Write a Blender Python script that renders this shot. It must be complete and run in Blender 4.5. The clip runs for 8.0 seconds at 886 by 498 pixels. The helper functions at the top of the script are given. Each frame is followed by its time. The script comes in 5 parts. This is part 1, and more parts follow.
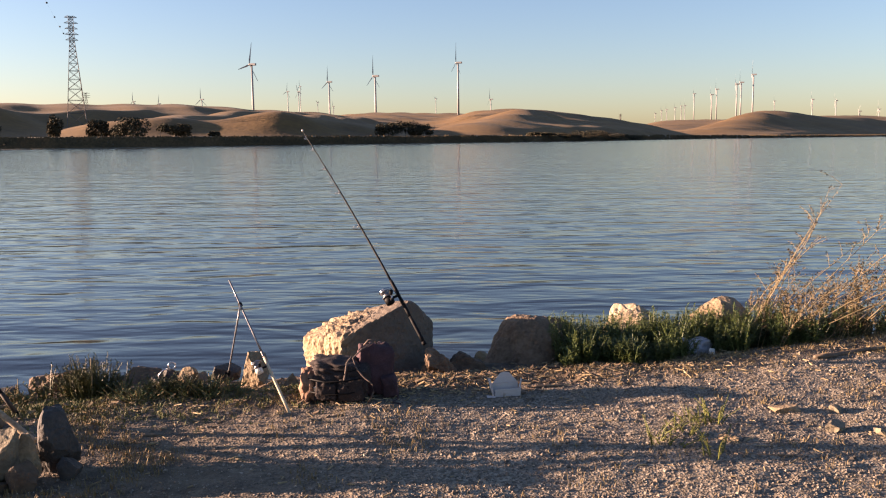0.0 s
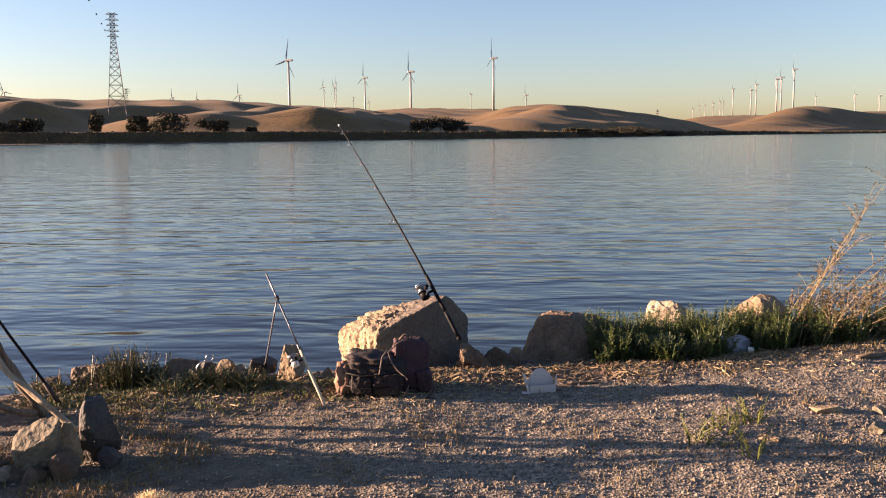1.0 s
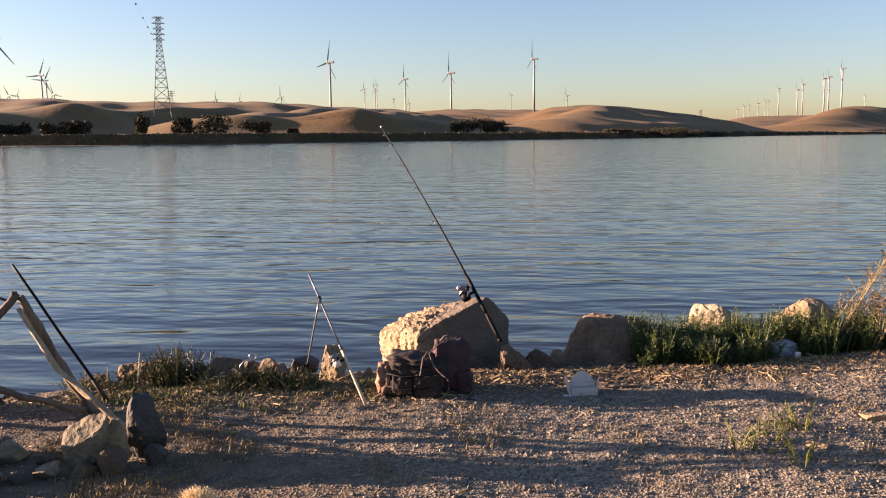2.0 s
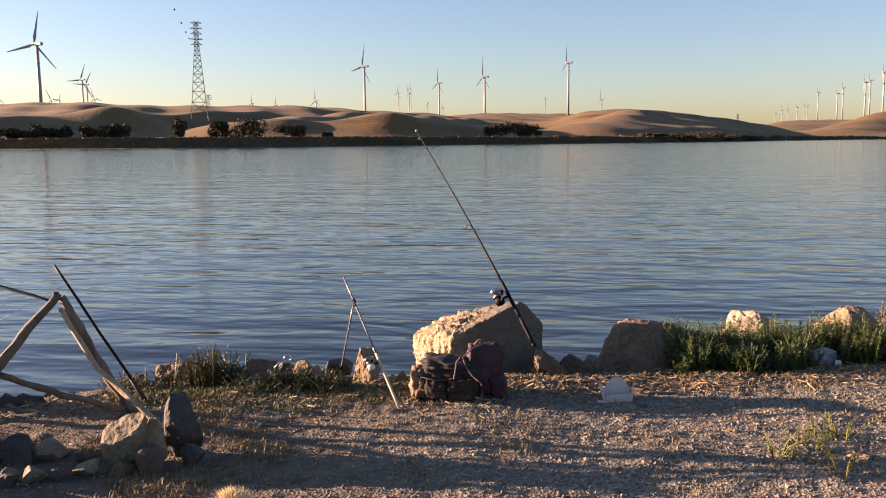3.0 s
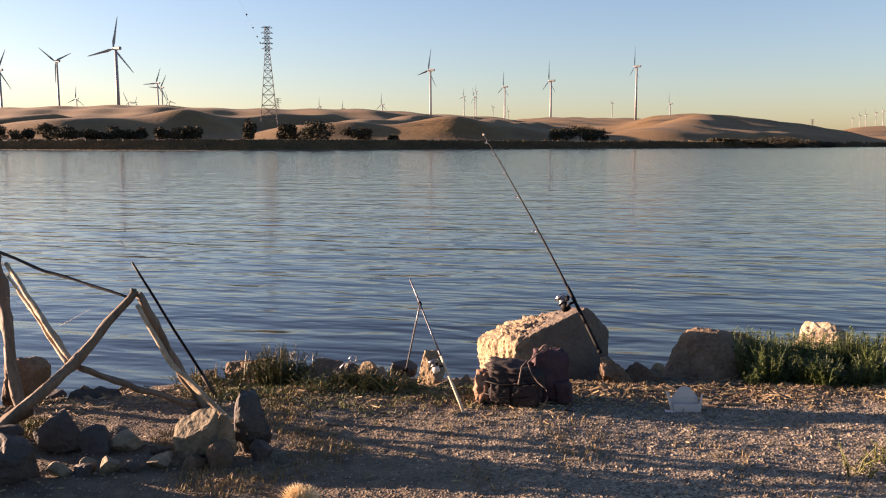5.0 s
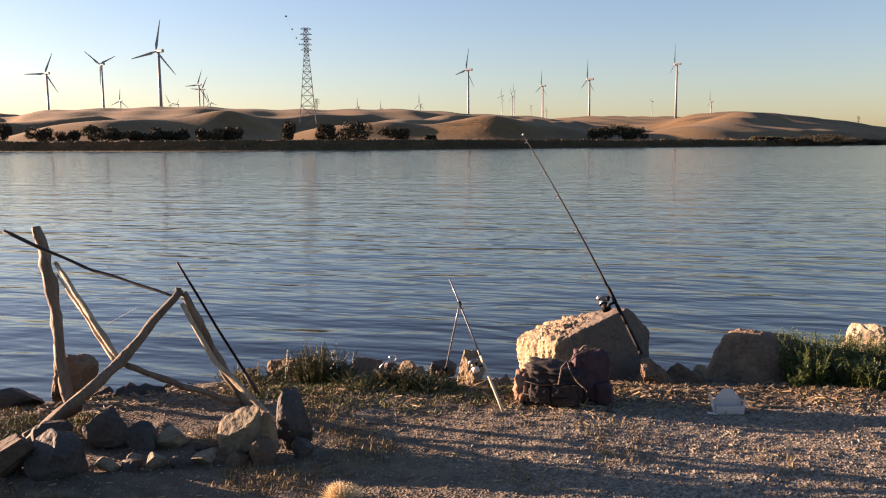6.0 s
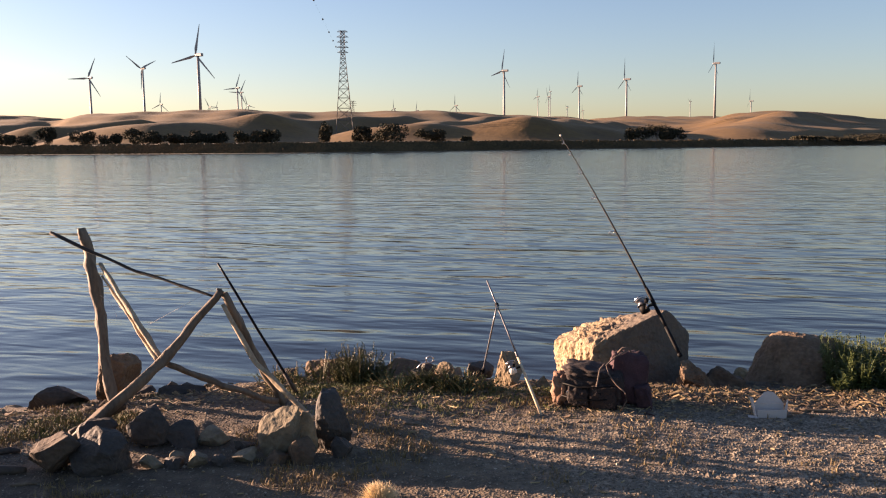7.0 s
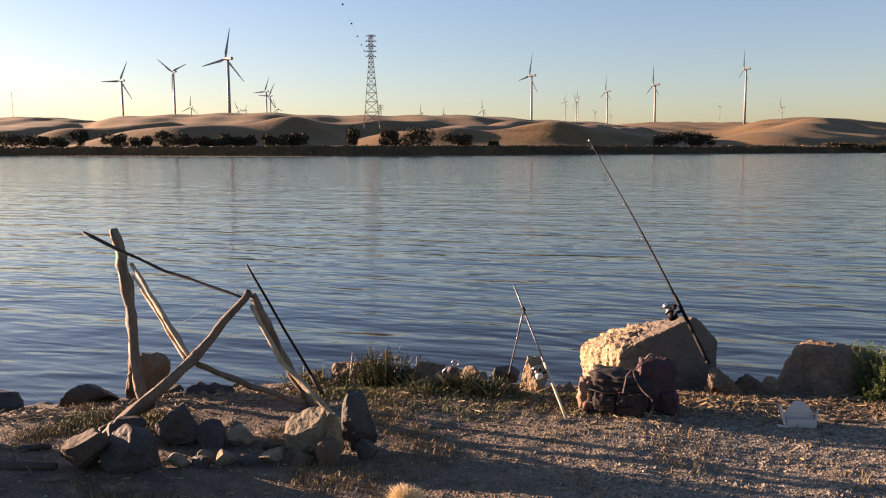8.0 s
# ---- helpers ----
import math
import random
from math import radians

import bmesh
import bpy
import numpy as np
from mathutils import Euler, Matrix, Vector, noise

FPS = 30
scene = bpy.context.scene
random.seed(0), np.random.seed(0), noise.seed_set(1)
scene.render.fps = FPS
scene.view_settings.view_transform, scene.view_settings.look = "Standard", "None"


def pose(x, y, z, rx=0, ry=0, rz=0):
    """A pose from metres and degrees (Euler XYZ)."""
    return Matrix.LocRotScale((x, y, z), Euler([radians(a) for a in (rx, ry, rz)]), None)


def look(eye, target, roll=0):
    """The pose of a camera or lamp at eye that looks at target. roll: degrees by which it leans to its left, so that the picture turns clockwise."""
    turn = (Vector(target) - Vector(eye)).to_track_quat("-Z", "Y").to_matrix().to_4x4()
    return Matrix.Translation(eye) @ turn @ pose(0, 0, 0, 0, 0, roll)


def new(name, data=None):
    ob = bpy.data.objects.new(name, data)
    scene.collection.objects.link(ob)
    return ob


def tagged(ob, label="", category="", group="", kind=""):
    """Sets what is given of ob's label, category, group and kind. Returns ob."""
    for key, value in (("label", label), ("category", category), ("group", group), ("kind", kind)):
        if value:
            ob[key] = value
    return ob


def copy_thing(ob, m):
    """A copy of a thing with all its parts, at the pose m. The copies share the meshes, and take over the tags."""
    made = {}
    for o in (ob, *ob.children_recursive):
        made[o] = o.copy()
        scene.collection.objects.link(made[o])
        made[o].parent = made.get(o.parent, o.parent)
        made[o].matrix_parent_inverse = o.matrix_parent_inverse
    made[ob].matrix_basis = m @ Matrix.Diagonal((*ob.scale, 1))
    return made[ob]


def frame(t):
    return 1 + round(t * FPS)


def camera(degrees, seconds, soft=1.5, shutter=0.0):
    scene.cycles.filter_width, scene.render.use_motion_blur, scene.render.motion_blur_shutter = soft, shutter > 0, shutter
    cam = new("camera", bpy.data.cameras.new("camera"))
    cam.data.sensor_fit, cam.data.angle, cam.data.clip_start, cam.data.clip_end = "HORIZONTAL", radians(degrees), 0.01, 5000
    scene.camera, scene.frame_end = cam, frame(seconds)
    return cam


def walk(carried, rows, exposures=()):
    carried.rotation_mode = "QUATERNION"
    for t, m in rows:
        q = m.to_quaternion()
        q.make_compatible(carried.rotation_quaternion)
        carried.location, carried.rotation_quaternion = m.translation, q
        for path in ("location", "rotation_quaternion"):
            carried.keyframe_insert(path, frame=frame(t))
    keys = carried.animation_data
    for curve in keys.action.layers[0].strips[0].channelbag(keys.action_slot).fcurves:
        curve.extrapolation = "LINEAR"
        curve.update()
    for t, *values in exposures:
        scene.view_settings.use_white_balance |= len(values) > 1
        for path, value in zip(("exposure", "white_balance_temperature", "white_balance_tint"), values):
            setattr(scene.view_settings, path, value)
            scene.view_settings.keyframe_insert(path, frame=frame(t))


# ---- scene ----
# ---------------------------------------------------------------- camera
cam = camera(55.7, 8.0, soft=1.15)
PATH = [
    (0.0, 0.000, 0.000, 1.600, 0.000, -7.450, 0.500),
    (0.5, -0.005, 0.008, 1.597, 1.100, -7.499, 0.452),
    (1.0, -0.011, 0.009, 1.595, 2.363, -7.724, 0.422),
    (1.5, -0.017, 0.010, 1.596, 3.785, -7.712, 0.474),
    (3.0, -0.034, 0.009, 1.597, 7.341, -7.353, 0.400),
    (3.5, -0.039, 0.007, 1.597, 8.458, -7.238, 0.279),
    (4.0, -0.047, 0.005, 1.598, 9.499, -7.197, 0.151),
    (5.5, -0.058, -0.009, 1.601, 12.985, -7.070, 0.082),
    (6.0, -0.065, -0.016, 1.603, 14.284, -7.106, 0.282),
    (6.5, -0.070, -0.020, 1.602, 15.473, -7.115, 0.479),
    (7.0, -0.073, -0.027, 1.604, 16.707, -6.997, 0.568),
    (7.5, -0.077, -0.032, 1.603, 17.758, -6.720, 0.377),
    (8.0, -0.080, -0.036, 1.602, 18.523, -6.697, 0.157),
]
walk(cam, [(t, pose(x, y, z, 90 + pitch, roll, yaw)) for t, x, y, z, yaw, pitch, roll in PATH],
     exposures=[(0.0, 2.31, 7200, 32), (5.5, 2.25, 7400, 32), (8.0, 2.15, 7450, 32)])

# ---------------------------------------------------------------- daylight: a low sun over the near bank
SUN_TRAVEL = radians(-4.0)      # the way the sunlight runs over the ground, from +x towards +y
SUN_HEIGHT = radians(7.5)
world = bpy.data.worlds.new("evening_sky")
scene.world = world
world.use_nodes = True
wn = world.node_tree
sky = wn.nodes.new("ShaderNodeTexSky")
sky.sky_type = "NISHITA"
sky.sun_disc = False
sky.sun_elevation = SUN_HEIGHT
sky.sun_rotation = math.atan2(-math.cos(SUN_TRAVEL), -math.sin(SUN_TRAVEL))
sky.altitude = 10
sky.air_density = 0.96
sky.dust_density = 0.65
sky.ozone_density = 3.0
wn.nodes["Background"].inputs["Strength"].default_value = 0.06
wn.links.new(sky.outputs["Color"], wn.nodes["Background"].inputs["Color"])
sun = new("sun", bpy.data.lights.new("sun", "SUN"))
sun.data.energy = 5.0
sun.data.angle = radians(0.6)
sun.data.color = (1.0, 0.78, 0.56)
sun_from = Vector((-math.cos(SUN_TRAVEL) * math.cos(SUN_HEIGHT), -math.sin(SUN_TRAVEL) * math.cos(SUN_HEIGHT), math.sin(SUN_HEIGHT)))
sun.matrix_world = look(sun_from * 50, (0, 0, 0))


# ---------------------------------------------------------------- materials
def material(name, colours, scale=8.0, fine=60.0, rough=0.85, bump=0.3, depth=0.02, metal=0.0, stretch=(1, 1, 1),
             vary=0.0, spread=(0.3, 0.7), ior=1.5, subsurface=0.0):
    """Two scales of noise mix the colours; the finer one also gives the relief."""
    m = bpy.data.materials.new(name)
    m.use_nodes = True
    n, l = m.node_tree.nodes, m.node_tree.links
    b = n["Principled BSDF"]
    b.inputs["Roughness"].default_value = rough
    b.inputs["Metallic"].default_value = metal
    b.inputs["IOR"].default_value = ior
    tc = n.new("ShaderNodeTexCoord")
    mp = n.new("ShaderNodeMapping")
    mp.inputs["Scale"].default_value = stretch
    l.new(tc.outputs["Object"], mp.inputs["Vector"])
    big = n.new("ShaderNodeTexNoise")
    big.inputs["Scale"].default_value = scale
    big.inputs["Detail"].default_value = 5
    small = n.new("ShaderNodeTexNoise")
    small.inputs["Scale"].default_value = fine
    small.inputs["Detail"].default_value = 4
    for t in (big, small):
        l.new(mp.outputs["Vector"], t.inputs["Vector"])
    add = n.new("ShaderNodeMath")
    add.operation = "MULTIPLY_ADD"
    add.inputs[1].default_value = 0.45
    l.new(small.outputs["Fac"], add.inputs[0])
    half = n.new("ShaderNodeMath")
    half.operation = "MULTIPLY"
    half.inputs[1].default_value = 0.55
    l.new(big.outputs["Fac"], half.inputs[0])
    l.new(half.outputs[0], add.inputs[2])
    ramp = n.new("ShaderNodeValToRGB")
    e = ramp.color_ramp.elements
    for i, c in enumerate(colours):
        p = spread[0] + (spread[1] - spread[0]) * i / max(1, len(colours) - 1)
        el = e[i] if i < 2 else e.new(p)
        el.position = p
        el.color = (*c, 1)
    l.new(add.outputs[0], ramp.inputs["Fac"])
    out = ramp.outputs["Color"]
    if vary:
        info = n.new("ShaderNodeObjectInfo")
        geo = n.new("ShaderNodeNewGeometry")
        s = n.new("ShaderNodeMath")
        s.operation = "ADD"
        l.new(info.outputs["Random"], s.inputs[0])
        l.new(geo.outputs["Random Per Island"], s.inputs[1])
        r = n.new("ShaderNodeMapRange")
        r.inputs["From Max"].default_value = 2.0
        r.inputs["To Min"].default_value = 1 - vary
        r.inputs["To Max"].default_value = 1 + vary
        l.new(s.outputs[0], r.inputs["Value"])
        h = n.new("ShaderNodeHueSaturation")
        l.new(r.outputs["Result"], h.inputs["Value"])
        l.new(out, h.inputs["Color"])
        out = h.outputs["Color"]
    l.new(out, b.inputs["Base Color"])
    if bump:
        bp = n.new("ShaderNodeBump")
        bp.inputs["Strength"].default_value = bump
        bp.inputs["Distance"].default_value = depth
        l.new(add.outputs[0], bp.inputs["Height"])
        l.new(bp.outputs["Normal"], b.inputs["Normal"])
    return m


M = {}
M["stone_tan"] = material("stone_tan", [(0.128, 0.088, 0.048), (0.225, 0.164, 0.095), (0.300, 0.235, 0.151)], 6, 38, 0.9, 0.9, 0.05)
M["stone_grey"] = material("stone_grey", [(0.078, 0.061, 0.043), (0.155, 0.128, 0.084), (0.233, 0.195, 0.124)], 9, 45, 0.9, 0.8, 0.03, vary=0.25)
M["stone_brown"] = material("stone_brown", [(0.041, 0.026, 0.017), (0.080, 0.053, 0.032), (0.107, 0.077, 0.050)], 7, 40, 0.9, 0.8, 0.03, vary=0.2)
M["stone_rust"] = material("stone_rust", [(0.075, 0.046, 0.027), (0.135, 0.088, 0.052), (0.20, 0.14, 0.088)], 7, 40, 0.9, 0.8, 0.03, vary=0.1)
M["cream_stone"] = material("cream_stone", [(0.19, 0.14, 0.085), (0.30, 0.235, 0.155), (0.41, 0.34, 0.24)], 7, 40, 0.9, 0.8, 0.03)
M["stone_dark"] = material("stone_dark", [(0.019, 0.017, 0.015), (0.041, 0.036, 0.030), (0.066, 0.057, 0.047)], 9, 45, 0.8, 0.8, 0.03, vary=0.2)
M["gravel"] = material("gravel", [(0.10, 0.083, 0.062), (0.22, 0.183, 0.138), (0.44, 0.38, 0.295)], 40, 200, 0.9, 0.3, 0.004, vary=0.85)
M["straw"] = material("straw", [(0.148, 0.099, 0.044), (0.247, 0.181, 0.091), (0.326, 0.263, 0.153)], 30, 140, 0.8, 0.2, 0.002, vary=0.4)
M["dry_grass"] = material("dry_grass", [(0.115, 0.076, 0.028), (0.200, 0.141, 0.055), (0.252, 0.191, 0.084)], 12, 90, 0.8, 0, vary=0.35)
M["green_grass"] = material("green_grass", [(0.056, 0.067, 0.009), (0.101, 0.110, 0.017), (0.172, 0.157, 0.028)], 6, 60, 0.7, 0, vary=0.35)
M["leaf_olive"] = material("leaf_olive", [(0.035, 0.038, 0.008), (0.058, 0.059, 0.012), (0.101, 0.090, 0.020)], 10, 80, 0.55, 0, vary=0.35)
M["leaf"] = material("leaf", [(0.036, 0.054, 0.012), (0.060, 0.085, 0.018), (0.105, 0.125, 0.030)], 10, 80, 0.55, 0, vary=0.35)
M["leaf_dry"] = material("leaf_dry", [(0.045, 0.031, 0.013), (0.080, 0.058, 0.023), (0.120, 0.092, 0.040)], 10, 80, 0.7, 0, vary=0.35)
M["tree_leaf"] = material("tree_leaf", [(0.016, 0.016, 0.008), (0.033, 0.029, 0.014), (0.049, 0.039, 0.019)], 0.6, 3, 1.0, 0, vary=0.3)
M["reed"] = material("reed", [(0.051, 0.037, 0.018), (0.100, 0.067, 0.028), (0.186, 0.116, 0.055)], 0.08, 0.9, 0.8, 0, vary=0.35)
# Brightened copy of the wood below: sunlight on the thin branches put into colour.
M["wood_sunlit"] = material("wood_sunlit", [(0.16, 0.105, 0.058), (0.31, 0.225, 0.135), (0.43, 0.335, 0.215)], 14, 60, 0.75, 0.7, 0.008, stretch=(1, 1, 0.12), vary=0.15)
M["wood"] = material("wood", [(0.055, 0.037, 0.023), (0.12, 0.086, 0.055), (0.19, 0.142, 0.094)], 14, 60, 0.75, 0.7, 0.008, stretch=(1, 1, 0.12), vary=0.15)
M["wood_dark"] = material("wood_dark", [(0.022, 0.016, 0.012), (0.047, 0.035, 0.025), (0.069, 0.049, 0.034)], 14, 60, 0.8, 0.6, 0.006, stretch=(1, 1, 0.2))
M["black"] = material("black", [(0.003, 0.003, 0.004), (0.008, 0.008, 0.008)], 30, 150, 0.6, 0.1, 0.001)
M["black"].node_tree.nodes["Principled BSDF"].inputs["Specular IOR Level"].default_value = 0.12
M["steel"] = material("steel", [(0.42, 0.42, 0.42), (0.62, 0.61, 0.60)], 30, 120, 0.3, 0.1, 0.001, metal=1.0)
M["gunmetal"] = material("gunmetal", [(0.10, 0.10, 0.11), (0.20, 0.20, 0.21)], 30, 120, 0.4, 0.1, 0.001, metal=0.7)
M["white_paint"] = material("white_paint", [(0.52, 0.47, 0.40), (0.72, 0.68, 0.60)], 20, 90, 0.5, 0.15, 0.001)
M["grip"] = material("grip", [(0.42, 0.33, 0.22), (0.58, 0.48, 0.34)], 30, 120, 0.8, 0.3, 0.002)
M["turbine_white"] = material("turbine_white", [(0.21, 0.21, 0.208), (0.25, 0.25, 0.248)], 0.1, 1.0, 0.5, 0)
M["pylon_steel"] = material("pylon_steel", [(0.09, 0.082, 0.078), (0.15, 0.135, 0.125)], 0.5, 4, 0.7, 0, metal=0.3)
M["card"] = material("card", [(0.449, 0.408, 0.381), (0.517, 0.483, 0.462)], 12, 90, 0.75, 0.1, 0.001)
M["cloth_maroon"] = material("cloth_maroon", [(0.022, 0.009, 0.013), (0.046, 0.021, 0.025), (0.080, 0.040, 0.048)], 14, 160, 0.9, 0.5, 0.006)
M["cloth_camo"] = material("cloth_camo", [(0.008, 0.006, 0.006), (0.031, 0.018, 0.015), (0.011, 0.009, 0.009), (0.076, 0.052, 0.043)], 16, 110, 0.9, 0.6, 0.008, spread=(0.38, 0.62))
M["strap"] = material("strap", [(0.074, 0.050, 0.040), (0.137, 0.101, 0.079)], 40, 200, 0.85, 0.2, 0.001)
M["plastic_bag"] = material("plastic_bag", [(0.22, 0.23, 0.26), (0.38, 0.39, 0.42)], 12, 60, 0.4, 0.4, 0.01)
M["bark"] = material("bark", [(0.035, 0.024, 0.016), (0.10, 0.068, 0.042), (0.22, 0.16, 0.10)], 30, 140, 0.9, 0.2, 0.002, vary=0.6)
M["foam"] = material("foam", [(0.62, 0.58, 0.50), (0.76, 0.72, 0.64)], 20, 100, 0.8, 0.3, 0.004)


def boulder_material():
    """Cream sandstone that turns dark grey towards +x, along a noisy border."""
    m = material("boulder_stone", [(0.17, 0.115, 0.063), (0.30, 0.22, 0.13), (0.40, 0.315, 0.205)], 6, 38, 0.9, 0.9, 0.05)
    n, l = m.node_tree.nodes, m.node_tree.links
    b = n["Principled BSDF"]
    src = b.inputs["Base Color"].links[0].from_socket
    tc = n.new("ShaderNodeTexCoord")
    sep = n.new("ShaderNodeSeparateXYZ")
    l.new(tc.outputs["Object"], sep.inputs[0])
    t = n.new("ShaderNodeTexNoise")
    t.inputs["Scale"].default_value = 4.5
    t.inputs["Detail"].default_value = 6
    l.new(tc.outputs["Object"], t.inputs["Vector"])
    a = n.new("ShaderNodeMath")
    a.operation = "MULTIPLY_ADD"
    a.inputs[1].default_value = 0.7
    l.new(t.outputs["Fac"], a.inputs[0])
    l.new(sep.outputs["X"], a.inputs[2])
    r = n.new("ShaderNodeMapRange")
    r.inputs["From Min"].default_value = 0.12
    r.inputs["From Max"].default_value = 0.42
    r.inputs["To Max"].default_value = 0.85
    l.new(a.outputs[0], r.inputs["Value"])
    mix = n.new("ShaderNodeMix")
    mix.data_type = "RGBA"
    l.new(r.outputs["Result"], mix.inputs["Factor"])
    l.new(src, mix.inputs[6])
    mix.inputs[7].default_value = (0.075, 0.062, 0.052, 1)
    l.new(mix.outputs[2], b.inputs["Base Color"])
    return m


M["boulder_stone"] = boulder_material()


def ground_materials():
    near = bpy.data.materials.new("bank_soil")
    near.use_nodes = True
    n, l = near.node_tree.nodes, near.node_tree.links
    b = n["Principled BSDF"]
    b.inputs["Roughness"].default_value = 0.95
    tc = n.new("ShaderNodeTexCoord")

    def tex(kind, scale, detail=5):
        t = n.new(kind)
        t.inputs["Scale"].default_value = scale
        if kind == "ShaderNodeTexNoise":
            t.inputs["Detail"].default_value = detail
        l.new(tc.outputs["Object"], t.inputs["Vector"])
        return t

    def ramp(src, stops):
        r = n.new("ShaderNodeValToRGB")
        e = r.color_ramp.elements
        for i, (p, c) in enumerate(stops):
            el = e[i] if i < 2 else e.new(p)
            el.position, el.color = p, (*c, 1)
        l.new(src, r.inputs["Fac"])
        return r.outputs["Color"]

    def mix(fac, a, c):
        x = n.new("ShaderNodeMix")
        x.data_type = "RGBA"
        l.new(fac, x.inputs["Factor"])
        l.new(a, x.inputs[6])
        l.new(c, x.inputs[7])
        return x.outputs[2]

    patch, mid, grain, cell = tex("ShaderNodeTexNoise", 1.3), tex("ShaderNodeTexNoise", 9), tex("ShaderNodeTexNoise", 55, 6), tex("ShaderNodeTexVoronoi", 70)
    soil = ramp(mid.outputs["Fac"], [(0.3, (0.070, 0.050, 0.032)), (0.55, (0.130, 0.097, 0.062)), (0.75, (0.195, 0.150, 0.096))])
    grit = ramp(cell.outputs["Color"], [(0.1, (0.080, 0.067, 0.051)), (0.5, (0.185, 0.155, 0.115)), (0.9, (0.33, 0.285, 0.215))])
    att = n.new("ShaderNodeAttribute")
    att.attribute_name = "gravelly"
    wob = n.new("ShaderNodeMath")
    wob.operation = "ADD"
    wob.use_clamp = True
    sub = n.new("ShaderNodeMath")
    sub.operation = "MULTIPLY_ADD"
    sub.inputs[1].default_value = 1.4
    sub.inputs[2].default_value = -0.7
    l.new(patch.outputs["Fac"], sub.inputs[0])
    l.new(att.outputs["Fac"], wob.inputs[0])
    l.new(sub.outputs[0], wob.inputs[1])
    col = mix(wob.outputs[0], soil, grit)
    # Dark earth: damp mud at the bank's edge, and shade painted into the ground.
    wet = n.new("ShaderNodeAttribute")
    wet.attribute_name = "damp_shade"
    mud_shade = ramp(mid.outputs["Fac"], [(0.3, (0.045, 0.032, 0.022)), (0.55, (0.085, 0.062, 0.042)), (0.75, (0.15, 0.11, 0.075))])
    damp_shade2 = n.new("ShaderNodeMath")
    damp_shade2.operation = "ADD"
    damp_shade2.use_clamp = True
    l.new(wet.outputs["Fac"], damp_shade2.inputs[0])
    l.new(sub.outputs[0], damp_shade2.inputs[1])
    damp_shade3 = n.new("ShaderNodeMath")
    damp_shade3.operation = "MULTIPLY"
    damp_shade3.inputs[1].default_value = 0.9
    l.new(damp_shade2.outputs[0], damp_shade3.inputs[0])
    col = mix(damp_shade3.outputs[0], col, mud_shade)
    l.new(col, b.inputs["Base Color"])
    hsum = n.new("ShaderNodeMath")
    hsum.operation = "ADD"
    l.new(grain.outputs["Fac"], hsum.inputs[0])
    l.new(cell.outputs["Distance"], hsum.inputs[1])
    bp = n.new("ShaderNodeBump")
    bp.inputs["Strength"].default_value = 0.7
    bp.inputs["Distance"].default_value = 0.012
    l.new(hsum.outputs[0], bp.inputs["Height"])
    l.new(bp.outputs["Normal"], b.inputs["Normal"])

    hill = material("hill_straw", [(0.075, 0.037, 0.007), (0.128, 0.066, 0.012), (0.185, 0.100, 0.020)], 0.03, 0.3, 0.95, 0.5, 0.9)
    levee = material("levee_scrub", [(0.05, 0.042, 0.025), (0.10, 0.08, 0.045), (0.20, 0.155, 0.09)], 0.05, 0.5, 0.95, 0.6, 0.6)
    track = material("levee_track", [(0.28, 0.22, 0.15), (0.40, 0.32, 0.22)], 0.08, 0.6, 0.95, 0.2, 0.2)
    return [near, levee, track, hill]


def water_material():
    m = bpy.data.materials.new("river_water")
    m.use_nodes = True
    n, l = m.node_tree.nodes, m.node_tree.links
    b = n["Principled BSDF"]
    b.inputs["Base Color"].default_value = (0.013, 0.013, 0.012, 1)
    b.inputs["Roughness"].default_value = 0.09
    b.inputs["IOR"].default_value = 1.33
    tc = n.new("ShaderNodeTexCoord")
    total = None
    for (sx, sy), rot, scale, detail, weight in (((0.30, 1.0), 5, 0.62, 1.5, 0.50), ((0.36, 1.0), -6, 1.8, 2.0, 0.36), ((0.42, 1.0), 10, 4.8, 1.5, 0.08)):
        mp = n.new("ShaderNodeMapping")
        mp.inputs["Scale"].default_value = (sx, sy, 1)
        mp.inputs["Rotation"].default_value = (0, 0, radians(rot))
        l.new(tc.outputs["Object"], mp.inputs["Vector"])
        t = n.new("ShaderNodeTexNoise")
        t.inputs["Scale"].default_value = scale
        t.inputs["Detail"].default_value = detail
        t.inputs["Distortion"].default_value = 0.3
        l.new(mp.outputs["Vector"], t.inputs["Vector"])
        k = n.new("ShaderNodeMath")
        k.operation = "MULTIPLY_ADD"
        k.inputs[1].default_value = weight
        k.inputs[2].default_value = 0.0
        l.new(t.outputs["Fac"], k.inputs[0])
        if total is not None:
            l.new(total, k.inputs[2])
        total = k.outputs[0]
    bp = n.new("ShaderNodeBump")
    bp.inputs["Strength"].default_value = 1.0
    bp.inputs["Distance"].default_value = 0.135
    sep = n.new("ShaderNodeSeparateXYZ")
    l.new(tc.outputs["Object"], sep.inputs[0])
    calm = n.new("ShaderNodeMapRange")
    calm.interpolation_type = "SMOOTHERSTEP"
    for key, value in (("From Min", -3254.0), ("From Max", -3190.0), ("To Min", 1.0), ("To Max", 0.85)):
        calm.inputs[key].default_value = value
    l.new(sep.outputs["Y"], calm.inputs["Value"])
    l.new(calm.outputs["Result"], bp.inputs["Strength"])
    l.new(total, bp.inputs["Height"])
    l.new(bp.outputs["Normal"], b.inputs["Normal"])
    return m


# ---------------------------------------------------------------- small helpers of the scene
def part(name, bm, mat, parent=None, label="", smooth=False):
    me = bpy.data.meshes.new(name)
    bm.to_mesh(me)
    bm.free()
    if smooth:
        me.shade_smooth()
    me.materials.append(mat)
    ob = new(name, me)
    if parent is not None:
        ob.parent = parent
    return tagged(ob, label)


